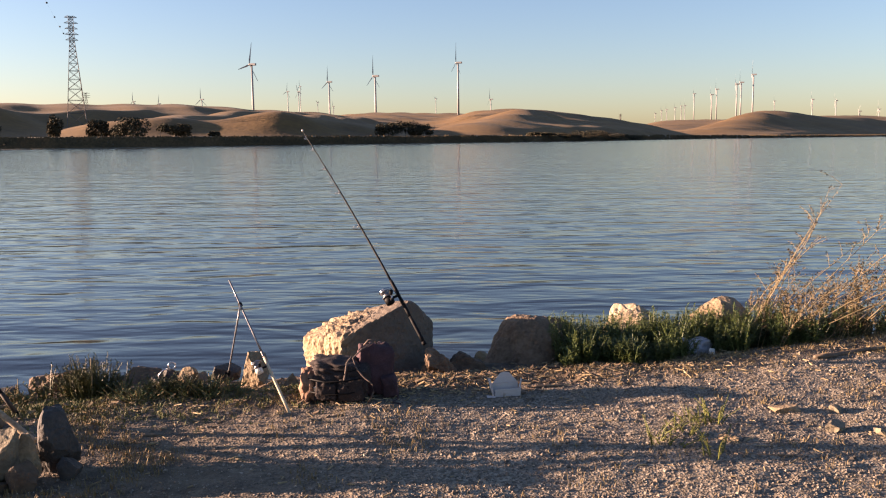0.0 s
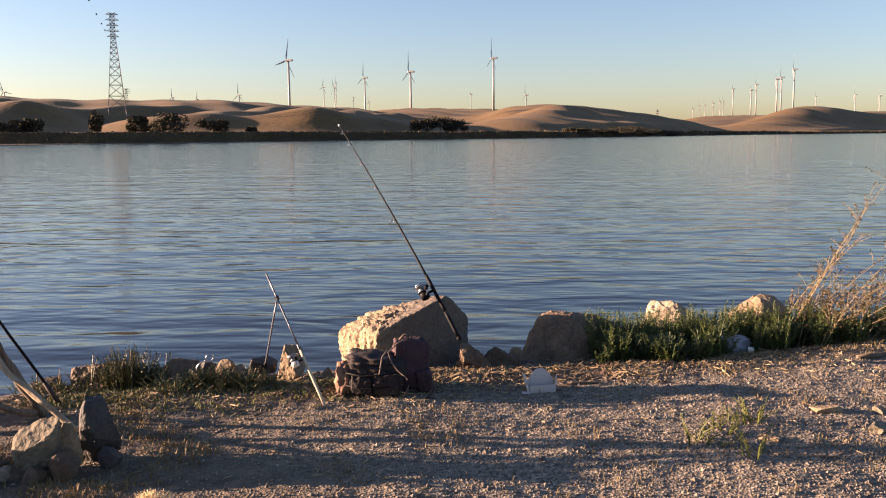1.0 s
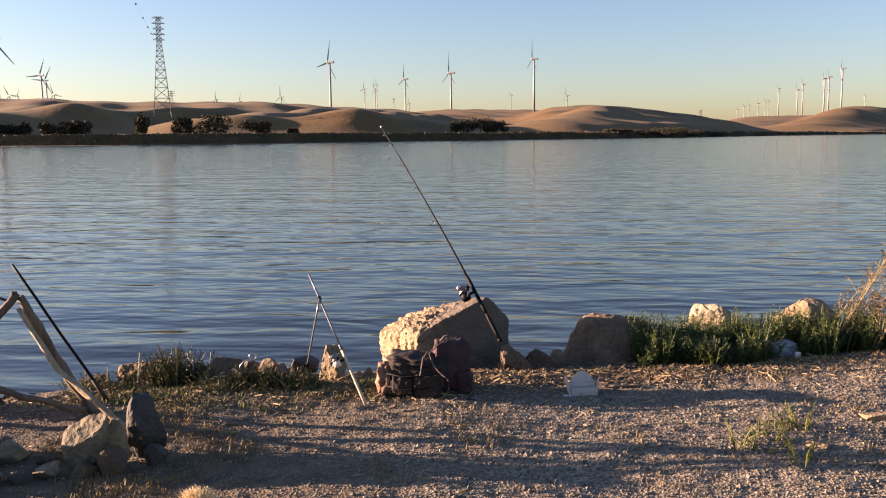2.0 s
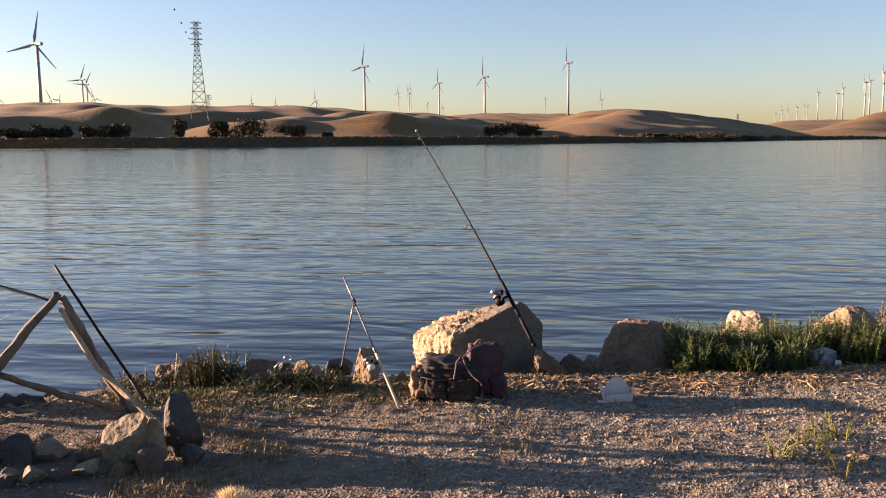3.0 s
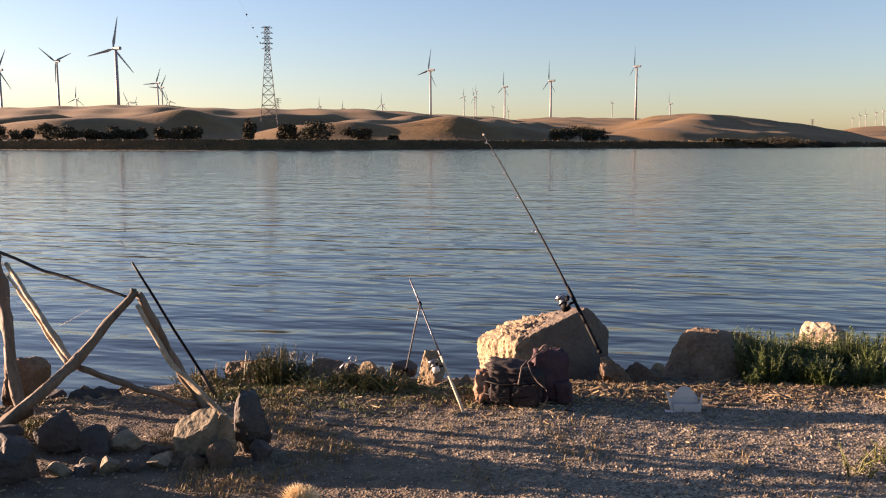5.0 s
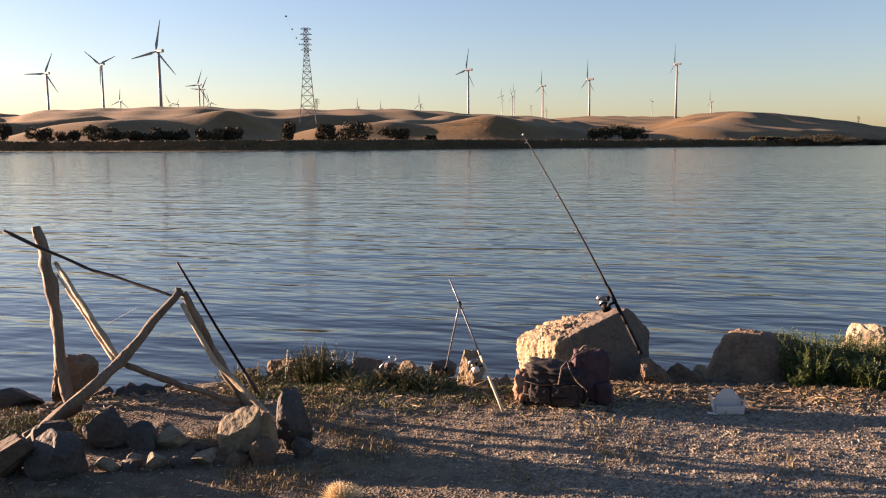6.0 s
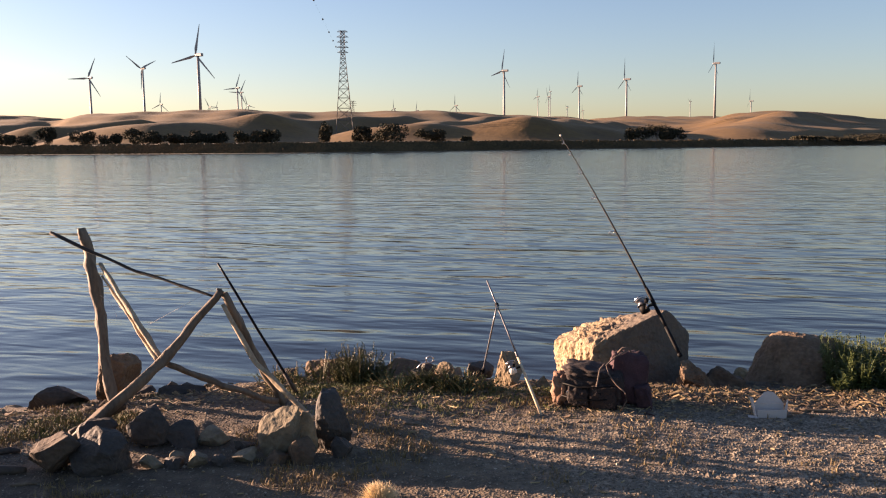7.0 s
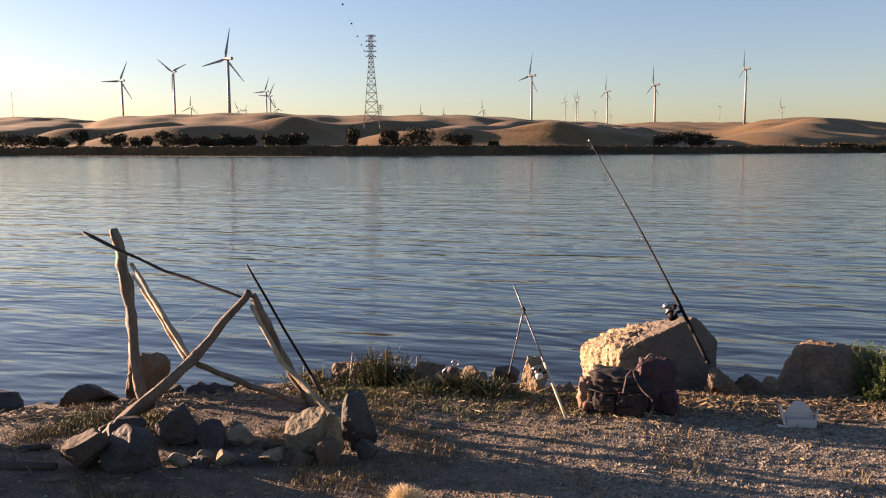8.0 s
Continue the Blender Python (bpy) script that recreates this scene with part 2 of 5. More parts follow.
def empty(name, place, label, category, group="", turn=0):
    ob = new(name)
    ob.empty_display_size = 0.1
    ob.matrix_world = pose(*place, 0, 0, turn)
    return tagged(ob, label, category, group)


def joined(name, verts, faces, mat, parent=None, label="", smooth=False):
    me = bpy.data.meshes.new(name)
    me.from_pydata(verts, [], faces)
    me.materials.append(mat)
    if smooth:
        me.shade_smooth()
    ob = new(name, me)
    if parent is not None:
        ob.parent = parent
    return tagged(ob, label)


def tube(bm, points, radii, sides=8, knots=0.0, seed=0):
    """A round bar through the points, with its own radius at each; knots: uneven like a branch."""
    pts = [Vector(p) for p in points]
    rings = []
    for i, p in enumerate(pts):
        d = (pts[min(i + 1, len(pts) - 1)] - pts[max(i - 1, 0)]).normalized()
        side = d.cross(Vector((0, 0, 1)))
        if side.length < 0.05:
            side = d.cross(Vector((0, 1, 0)))
        side.normalize()
        up = side.cross(d)
        r = radii[i] if hasattr(radii, "__len__") else radii
        ring = []
        for k in range(sides):
            a = 2 * math.pi * k / sides
            q = side * math.cos(a) + up * math.sin(a)
            rr = r * (1 + knots * noise.noise((q * 1.3 + p * 9 + Vector((seed, 0, 0)))))
            ring.append(bm.verts.new(p + q * rr))
        rings.append(ring)
    for a, b in zip(rings, rings[1:]):
        for k in range(sides):
            bm.faces.new((a[k], a[(k + 1) % sides], b[(k + 1) % sides], b[k]))
    bm.faces.new(rings[0][::-1])
    bm.faces.new(rings[-1])
    return bm


def bend(a, b, steps, wobble, seed):
    """Points from a to b with a natural unevenness."""
    a, b = Vector(a), Vector(b)
    out = []
    for i in range(steps + 1):
        f = i / steps
        w = wobble * math.sin(math.pi * min(1, max(0, f))) ** 0.7
        n = noise.noise_vector(Vector((f * 2.3 + seed * 7.1, seed * 1.7, 0.3)))
        out.append(a.lerp(b, f) + n * w)
    return out


def block(bm, size, centre=(0, 0, 0), turn=None, bevel=0.0):
    m = Matrix.Translation(centre) @ (turn or Matrix()) @ Matrix.Diagonal((*size, 1))
    made = bmesh.ops.create_cube(bm, size=1, matrix=m)
    if bevel:
        es = list({e for v in made["verts"] for e in v.link_edges})
        bmesh.ops.bevel(bm, geom=es, offset=bevel, segments=2, affect="EDGES", profile=0.6)
    return bm


# ---------------------------------------------------------------- the lie of the land
WATER = -0.42


def ramp_up(a, b, x):
    t = np.clip((x - a) / (b - a), 0, 1)
    return t * t * (3 - 2 * t)


def bank_edge(x):
    return np.interp(x, (-60, -12, -4.3, -2.8, -1.0, 0.4, 2.2, 3.6, 12, 60), (-30, -1.6, 3.95, 5.15, 5.45, 5.75, 6.15, 6.6, 9.5, 26))


def far_shore(az):
    bearings = (-180, -90, -46, -36, -28, -18, -7, 4, 10, 15.5, 22, 28, 40, 90, 180)
    metres = (900, 620, 440, 350, 306, 318, 392, 470, 570, 780, 1350, 1800, 2200, 2400, 900)
    return sum(np.interp(az + k, bearings, metres) for k in (-5, -2.5, 0, 2.5, 5)) / 5


# long ridges: distance of the crest, half depth behind it, then bearings and the crest's rise above the eye (degrees)
RIDGES = (
    (1000, 260, (-42.5, -41.4, -40.6, -39.4, -36, -31, -29, -27.4, -22.8, -18.5, -16, -14.3, -10.7, -9.2, -7, -5.1, -4, -3),
     (0.0, 1.4, 1.8, 2.1, 2.22, 2.42, 2.42, 2.28, 2.22, 2.33, 2.22, 2.07, 1.92, 1.83, 1.58, 1.2, 0.7, 0.0)),
    (1350, 300, (-80, -60, -48, -44.3, -41, -38, -34), (1.0, 1.6, 1.9, 2.05, 1.85, 1.2, 0.0)),
    (1500, 300, (-14, -9, -5.5, -3.2, 0, 2.5, 6, 9, 11), (0.0, 1.4, 1.7, 1.74, 1.67, 1.6, 1.3, 0.6, 0.0)),
    (1120, 240, (-3, 0, 1.5, 2.6, 4.4, 6, 7.4, 8.2, 10, 11.9, 13.7, 15.2, 17), (0.0, 0.9, 1.55, 1.8, 1.92, 1.92, 1.78, 1.62, 1.4, 1.15, 0.8, 0.4, 0.0)),
    (2700, 350, (11, 13.7, 15.5, 18, 21, 24, 26.4, 27.8, 32, 46, 60, 80), (0.0, 0.95, 1.08, 1.07, 1.0, 1.22, 1.2, 1.05, 1.2, 1.3, 0.8, 0.2)),
    (2150, 340, (16, 18, 19, 20.2, 21.5, 22.6, 24, 26, 28), (0.0, 0.7, 1.3, 1.56, 1.58, 1.45, 1.1, 0.6, 0.0)),
)
# spurs and hummocks before them: two ends (bearing, distance, rise), half widths on the far or left side and on the near or right side
SPURS = (
    ((-12.6, 720, 1.75), (-19.0, 500, 1.30), 60, 42),
    ((-5.6, 820, 1.20), (-11.3, 500, 1.50), 60, 42),
    ((-19.5, 720, 1.75), (-29.0, 560, 1.60), 60, 40),
    ((-29.0, 560, 1.60), (-37.0, 520, 1.35), 60, 40),
    ((-36.5, 640, 1.65), (-41.5, 600, 1.20), 50, 40),
    ((-43.0, 1000, 1.45), (-47.0, 850, 1.20), 90, 60),
    ((-2.5, 700, 0.75), (-7.2, 520, 0.80), 60, 34),
    ((5.8, 900, 1.70), (2.6, 620, 0.75), 60, 55),
    ((9.8, 860, 0.85), (6.6, 660, 0.60), 55, 60),
    ((20.4, 1780, 1.38), (17.9, 1480, 0.45), 100, 110),
    ((25.4, 2350, 1.00), (23.6, 1950, 0.50), 100, 130),
)


def land(x, y):
    """Height of the ground, for arrays."""
    x, y = np.asarray(x, float), np.asarray(y, float)
    r = np.hypot(x, y)
    az = np.degrees(np.arctan2(x, y))
    s = (y - bank_edge(x)) * 0.9
    near = -0.10 * ramp_up(-0.3, 0.4, s) - 0.75 * ramp_up(0.25, 2.4, s) - 2.2 * ramp_up(2.0, 9.0, s)
    near = near + 0.05 * ramp_up(0.5, 3.5, x) * (1 - ramp_up(0.0, 0.6, s))
    fs = far_shore(az)
    b = r - fs
    levee = -3.05 + 2.75 * ramp_up(-14, 0, b) + 3.9 * ramp_up(0, 15, b) - 1.5 * ramp_up(21, 34, b)
    total = np.zeros_like(r)
    for d, back, bearings, rise in RIDGES:
        el = sum(np.interp(az + k, bearings, rise) for k in (-0.7, 0, 0.7)) / 3
        crest = np.maximum(0, d * np.tan(np.radians(el)) - 0.3)
        foot = np.minimum(fs + 40, d - 120)
        up = np.clip((r - foot) / (d - foot), 0, 1)
        total += (crest * np.where(r < d, (up * up * (3 - 2 * up)) ** 1.5, np.exp(-((r - d) / back) ** 2))) ** 4
    for (a0, d0, e0), (a1, d1, e1), wide_l, wide_r in SPURS:
        p0 = np.array((d0 * math.sin(radians(a0)), d0 * math.cos(radians(a0))))
        p1 = np.array((d1 * math.sin(radians(a1)), d1 * math.cos(radians(a1))))
        h0, h1 = d0 * math.tan(radians(e0)) + 1.6, d1 * math.tan(radians(e1)) + 1.6
        ux, uy = (p1 - p0) / np.hypot(*(p1 - p0))
        reach = np.hypot(*(p1 - p0))
        along = (x - p0[0]) * ux + (y - p0[1]) * uy
        across = (x - p0[0]) * -uy + (y - p0[1]) * ux
        if d1 < d0 * 0.85:
            across = -across
        f = np.clip(along / reach, 0, 1)
        past = np.maximum(0, np.maximum(-along, along - reach))
        w = np.where(across > 0, wide_l, wide_r)
        total += ((h0 + (h1 - h0) * f) * np.exp(-(across / w) ** 2 - (past / min(wide_l, wide_r)) ** 2)) ** 4
    top = total ** 0.25
    roll = 0.5 * np.sin(x * 0.043 + 1.3 * np.sin(y * 0.02)) + 0.6 * np.sin(x * 0.11 + y * 0.05) + 0.5 * np.sin(y * 0.06 - x * 0.03 + 1.0)
    far = levee + (top + roll * np.clip(top / 12, 0, 1)) * ramp_up(25, 110, b)
    far = np.maximum(far, np.where(b > 25, 1.2, -50.0))
    far = np.where((np.abs(az) > 100), near, far)
    return np.where((b > -25) & (np.abs(az) <= 100), far, near)


def small_relief(x, y):
    r = 0.0
    for f, a in ((1.1, 0.020), (3.1, 0.011), (8.0, 0.009), (19.0, 0.005)):
        r += a * noise.noise(Vector((x * f, y * f, f)))
    return r


def step_up(a, b, x):
    t = min(1.0, max(0.0, (x - a) / (b - a)))
    return t * t * (3 - 2 * t)


def ground_z(x, y):
    """The same height for one place on the near bank."""
    s = (y - float(bank_edge(x))) * 0.9
    z = -0.10 * step_up(-0.3, 0.4, s) - 0.75 * step_up(0.25, 2.4, s) - 2.2 * step_up(2.0, 9.0, s)
    return z + 0.05 * step_up(0.5, 3.5, x) * (1 - step_up(0.0, 0.6, s)) + small_relief(x, y)


def build_ground():
    wide = np.radians(np.concatenate([np.linspace(-180, -66, 40)[:-1], np.linspace(-66, -58, 17)[:-1], np.linspace(-58, 40, 491)[:-1],
                                      np.linspace(40, 66, 40)[:-1], np.linspace(66, 180, 39)[:-1]]))
    radii = np.concatenate([[0.4, 1.0, 1.8], np.arange(2.4, 9.0, 0.045), np.geomspace(9.0, 280, 60)[:-1], np.geomspace(280, 700, 130)[:-1], np.geomspace(700, 4800, 130)])
    aa, rr = np.meshgrid(wide, radii)
    x, y = rr * np.sin(aa), rr * np.cos(aa)
    z = land(x, y)
    flat = [(float(a), float(b), float(c) + (small_relief(a, b) if q < 14 else 0.0)) for a, b, c, q in zip(x.ravel(), y.ravel(), z.ravel(), rr.ravel())]
    na, nr = len(wide), len(radii)
    faces = []
    for i in range(nr - 1):
        for k in range(na):
            k2 = (k + 1) % na
            faces.append((i * na + k, i * na + k2, (i + 1) * na + k2, (i + 1) * na + k))
    centre = len(flat)
    flat.append((0.0, 0.0, 0.0))
    faces += [(centre, (k + 1) % na, k) for k in range(na)]
    me = bpy.data.meshes.new("ground")
    me.from_pydata(flat, [], faces)
    me.flip_normals()
    me.shade_smooth()
    for m in ground_materials():
        me.materials.append(m)
    cent = np.zeros(len(faces) * 3)
    me.polygons.foreach_get("center", cent)
    cent = cent.reshape(-1, 3)
    r = np.hypot(cent[:, 0], cent[:, 1])
    az = np.degrees(np.arctan2(cent[:, 0], cent[:, 1]))
    b = r - far_shore(az)
    idx = np.where((b < -25) | (np.abs(az) > 100), 0, np.where(b < 15.5, 1, np.where(b < 21, 2, np.where(b < 45, 1, 3))))
    me.polygons.foreach_set("material_index", idx.astype(np.int32))
    vx, vy = np.array([v[0] for v in flat]), np.array([v[1] for v in flat])
    s = vy - bank_edge(vx)
    g = ramp_up(-1.6, 0.4, vx + 0.25 * (vy - 4)) * (1 - ramp_up(-0.75, -0.25, s))
    at = me.attributes.new("gravelly", "FLOAT", "POINT")
    at.data.foreach_set("value", g.astype(np.float32))
    # Damp strip with the boulders' shade, then painted shade over the left ground.
    damp_shade = np.maximum(ramp_up(-0.75, -0.15, s) * (1 - ramp_up(1.0, 2.0, vx)), 0.85 * (1 - ramp_up(-2.8, -1.3, vx)))
    at = me.attributes.new("damp_shade", "FLOAT", "POINT")
    at.data.foreach_set("value", damp_shade.astype(np.float32))
    return tagged(new("ground", me), "brown earth and gravel river bank, dry hills beyond", "ground", kind="structure")


build_ground()


def build_water():
    bm = bmesh.new()
    bmesh.ops.create_grid(bm, x_segments=24, y_segments=24, size=3300)
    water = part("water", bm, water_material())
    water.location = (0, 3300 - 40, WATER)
    tagged(water, "calm dark blue river with small ripples", "river", kind="structure")


build_water()


# ---------------------------------------------------------------- rocks and stones
def rock_bm(size, seed, cuts=9, detail=4, planes=(), rough=0.08, boxy=0.8, ridges=0.0):
    """A broken stone: a ball cut by planes, then roughened. It stands on z = 0."""
    rnd = random.Random(seed)
    bm = bmesh.new()
    bmesh.ops.create_icosphere(bm, subdivisions=detail, radius=1)
    todo = [(Vector(n).normalized(), d) for n, d in planes]
    for _ in range(cuts + 4):
        n = Vector((rnd.gauss(0, 1), rnd.gauss(0, 1), rnd.gauss(0, 0.8))).normalized()
        todo.append((n, rnd.uniform(0.42, 0.78)))
    off = Vector((seed * 3.7, seed * 1.3, 0))
    for v in bm.verts:
        c = Vector([math.copysign(abs(a) ** boxy, a) for a in v.co])
        for n, d in todo:
            over = c.dot(n) - d
            if over > 0:
                c -= n * over
        q = c.normalized()
        k = rough * (noise.noise(c * 1.7 + off) + 0.6 * abs(noise.noise(c * 4.1 + off)) + 0.3 * noise.noise(c * 10 + off))
        k += ridges * (abs(noise.noise(Vector((c.x * 4.5, c.y * 4.5, c.z * 1.1)) + off)) + 0.5 * noise.noise(Vector((c.x * 11, c.y * 11, c.z * 3)) + off))
        v.co = c + q * k * 1.2
    lo = [min(v.co[i] for v in bm.verts) for i in range(3)]
    hi = [max(v.co[i] for v in bm.verts) for i in range(3)]
    for v in bm.verts:
        v.co = Vector([((v.co[i] - lo[i]) / (hi[i] - lo[i]) - (0.5 if i < 2 else 0.0)) * size[i] for i in range(3)])
    return bm


def rock(name, place, size, seed, mat, label, turn=0, sink=0.03, lean=(0, 0), group="", **kw):
    ob = part(name, rock_bm(size, seed, **kw), M[mat], smooth=False)
    x, y = place[0], place[1]
    z = place[2] if len(place) > 2 else ground_z(x, y) - sink
    ob.matrix_world = pose(x, y, z, lean[0], lean[1], turn)
    return tagged(ob, label, "rock" if max(size) > 0.3 else "stone", group)


def hull_bm(corners, seed, detail=6, rough=0.02, ridges=0.0, round_off=0.03):
    """A broken block: the hull of its corners, with worn edges and a rough, partly fluted face."""
    hb = bmesh.new()
    for c in corners:
        hb.verts.new(c)
    bmesh.ops.convex_hull(hb, input=hb.verts[:])
    hb.normal_update()
    mid = sum((Vector(c) for c in corners), Vector()) / len(corners)
    sides = []
    for f in hb.faces:
        n = f.normal.copy()
        d = (f.calc_center_median() - mid).dot(n)
        sides.append((n if d > 0 else -n, abs(d)))
    hb.free()
    bm = bmesh.new()
    bmesh.ops.create_icosphere(bm, subdivisions=detail, radius=1)
    off = Vector((seed * 3.7, seed * 1.3, 0))
    for v in bm.verts:
        q = v.co.normalized()
        near = [d / q.dot(n) for n, d in sides if q.dot(n) > 1e-3]
        r = min(near)
        soft = -round_off * math.log(sum(math.exp(-(k - r) / round_off) for k in near))
        p = q * (r + soft)
        k = noise.noise(p * 3.1 + off) + 0.6 * abs(noise.noise(p * 8 + off)) + 0.35 * noise.noise(p * 19 + off) + 0.2 * noise.noise(p * 43 + off)
        flute = abs(noise.noise(Vector((p.x * 13, p.y * 13, p.z * 3.5)) + off)) + 0.6 * abs(noise.noise(Vector((p.x * 29, p.y * 29, p.z * 9)) + off)) - 0.35
        v.co = mid + p + q * (k * rough + flute * ridges * max(0.15, min(1.0, -q.x * 2.5 + 0.1)))
    return bm


def broken_boulder(place, corners, seed, mat, label, **kw):
    ob = part("boulder", hull_bm(corners, seed, **kw), M[mat], smooth=False)
    ob.location = place
    return tagged(ob, label, "boulder")


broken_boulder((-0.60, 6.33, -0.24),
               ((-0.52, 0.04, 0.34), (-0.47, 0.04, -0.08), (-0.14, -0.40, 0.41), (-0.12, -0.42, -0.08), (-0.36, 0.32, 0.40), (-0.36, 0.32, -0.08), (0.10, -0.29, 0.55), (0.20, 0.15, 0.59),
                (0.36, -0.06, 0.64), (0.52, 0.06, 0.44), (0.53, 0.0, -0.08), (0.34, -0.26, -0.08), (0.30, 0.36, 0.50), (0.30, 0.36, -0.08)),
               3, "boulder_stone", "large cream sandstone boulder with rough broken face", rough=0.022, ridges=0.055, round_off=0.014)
broken_boulder((0.67, 6.36, -0.25),
               ((-0.43, 0.14, -0.06), (-0.37, -0.12, -0.06), (-0.38, 0.16, 0.14), (-0.27, 0.04, 0.31), (-0.18, 0.22, 0.46), (-0.16, 0.02, 0.43), (-0.04, -0.34, -0.06), (0.0, -0.22, 0.20),
                (0.02, 0.04, 0.47), (0.30, 0.22, 0.44), (0.30, -0.10, 0.27), (0.46, 0.0, 0.26), (0.50, -0.14, -0.06), (0.36, 0.34, -0.06), (-0.28, 0.32, -0.06)),
               8, "stone_rust", "brown boulder among green weeds at the water", rough=0.026, detail=5, ridges=0.02, round_off=0.02)
rock("rock", (-0.04, 5.92, -0.14), (0.24, 0.24, 0.24), 12, "stone_rust", "broken brown rock beside the large boulder", 10, cuts=4, detail=5, rough=0.16)
rock("rock", (0.15, 5.97, -0.14), (0.30, 0.22, 0.20), 14, "stone_brown", "low dark brown rock beside the large boulder", -8, cuts=4, detail=5, rough=0.14)
rock("boulder", (1.53, 7.02, -0.32), (0.50, 0.42, 0.53), 17, "cream_stone", "pale cream boulder behind green weeds", 0, cuts=5, detail=5, rough=0.12)
rock("rock", (2.34, 7.02, -0.28), (0.50, 0.40, 0.52), 21, "stone_tan", "pale brown rock between weeds and dry bush", 20, cuts=8, rough=0.07)
rock("rock", (-1.30, 5.62), (0.24, 0.20, 0.31), 29, "stone_tan", "upright pale stone at the water's edge", -12, sink=0.05, cuts=5, detail=5, rough=0.09, lean=(0, -4))
rock("stone", (-1.06, 5.66), (0.11, 0.09, 0.12), 25, "stone_tan", "small pale stone beside the backpack", 0, cuts=7, detail=3)
rock("stone", (0.27, 6.15), (0.10, 0.08, 0.13), 26, "stone_tan", "small pale stone between two boulders", 0, sink=0.01, cuts=7, detail=3)
rock("rock", (-2.66, 5.74, -0.30), (0.40, 0.30, 0.34), 31, "stone_rust", "grey brown slab leaning at the water's edge", 24, cuts=3, detail=5, rough=0.10, lean=(0, -16))
rock("rock", (-2.22, 5.98, -0.34), (0.44, 0.30, 0.29), 32, "stone_rust", "red brown block at the water's edge", -6, cuts=2, detail=5, rough=0.09, boxy=0.6)
rock("rock", (-3.02, 5.52, -0.28), (0.32, 0.26, 0.22), 33, "stone_dark", "dark rock at the water's edge", 40, cuts=8, rough=0.09)
rock("stone", (-1.83, 5.80), (0.15, 0.10, 0.15), 34, "stone_tan", "pointed pale stone at the water's edge", 20, sink=0.02, cuts=8, detail=3)
rock("stone", (-1.98, 5.95), (0.18, 0.14, 0.11), 35, "stone_dark", "dark wet stone at the water's edge", 0, sink=0.0, cuts=8, detail=3)
rock("stone", (-1.58, 5.92), (0.22, 0.16, 0.13), 36, "stone_dark", "dark wet stone at the water's edge", 30, sink=0.0, cuts=8, detail=3)
rock("rock", (-3.79, 4.63), (0.33, 0.27, 0.40), 41, "stone_rust", "upright reddish brown rock behind the driftwood post", 15, sink=0.06, cuts=2, detail=5, rough=0.12, boxy=0.7)
rock("rock", (-4.10, 4.40, -0.15), (0.40, 0.28, 0.22), 42, "stone_dark", "dark flat-topped rock at the bank's edge", 30, cuts=1, rough=0.08, boxy=0.5)
rock("rock", (-4.52, 4.12, -0.16), (0.30, 0.24, 0.19), 43, "stone_dark", "dark rock at the bank's edge", 10, cuts=8, rough=0.09)
rock("rock", (-3.36, 4.72, -0.12), (0.34, 0.24, 0.15), 44, "stone_dark", "low dark stone at the bank's edge", 38, cuts=8, rough=0.09)
rock("rock", (-5.0, 3.85, -0.20), (0.36, 0.3, 0.2), 45, "stone_dark", "dark rock at the bank's edge", 60, cuts=8, rough=0.09)
# Added out of view on the left, only to throw shade on the stones.
rock("rock", (-5.05, 3.02), (0.85, 1.05, 0.50), 46, "stone_dark", "unseen dark rock added to shade the driftwood stones", 15, cuts=7, rough=0.09)
for i in range(46):
    x = random.uniform(-5.6, 0.5)
    y = float(bank_edge(x)) + random.uniform(0.3, 1.15)
    w = random.choice((0.08, 0.1, 0.12, 0.16, 0.2, 0.28)) * random.uniform(0.85, 1.15)
    rock("stone", (x, y), (w, w * random.uniform(0.6, 0.95), w * random.uniform(0.35, 0.75)), 200 + i, random.choice(("stone_dark", "stone_dark", "stone_grey", "stone_brown")),
         "wet stone on the slope to the water", random.uniform(0, 180), sink=w * 0.22, lean=(random.uniform(-20, 20), random.uniform(-20, 20)), cuts=9, detail=3, group="stones along the water")
PILE = "stones that hold up the driftwood rack"
rock("stone", (-2.17, 3.82), (0.25, 0.20, 0.32), 51, "stone_grey", "tall grey stone slab holding up the driftwood", -18, cuts=6, rough=0.09, lean=(-6, 14), group=PILE)
rock("stone", (-1.99, 3.84), (0.13, 0.11, 0.26), 52, "stone_tan", "narrow pale stone against the driftwood foot", 12, cuts=6, rough=0.09, lean=(0, -6), group=PILE)
rock("stone", (-1.91, 3.97), (0.20, 0.20, 0.35), 53, "stone_dark", "dark rounded stone behind the pale slab", 40, cuts=7, rough=0.09, group=PILE)
rock("stone", (-2.10, 3.70), (0.13, 0.11, 0.10), 54, "stone_brown", "small brown stone at the foot of the pile", 0, cuts=7, detail=3, group=PILE)
rock("stone", (-1.97, 3.73), (0.14, 0.12, 0.16), 55, "stone_brown", "brown stone at the foot of the pile", 30, cuts=7, detail=3, group=PILE)
rock("stone", (-1.82, 3.88), (0.12, 0.12, 0.13), 56, "stone_dark", "small dark stone at the foot of the pile", 0, cuts=7, detail=3, group=PILE)
rock("stone", (-3.09, 3.27), (0.26, 0.22, 0.23), 61, "stone_brown", "brown rounded stone over the driftwood foot", 30, cuts=7, rough=0.09, group=PILE)
rock("stone", (-2.90, 3.35), (0.28, 0.24, 0.25), 62, "stone_dark", "dark stone over the driftwood foot", 0, cuts=7, rough=0.09, group=PILE)
rock("stone", (-2.90, 3.78), (0.24, 0.22, 0.25), 63, "stone_dark", "rounded dark stone under the driftwood rack", 20, cuts=7, rough=0.09, group=PILE)
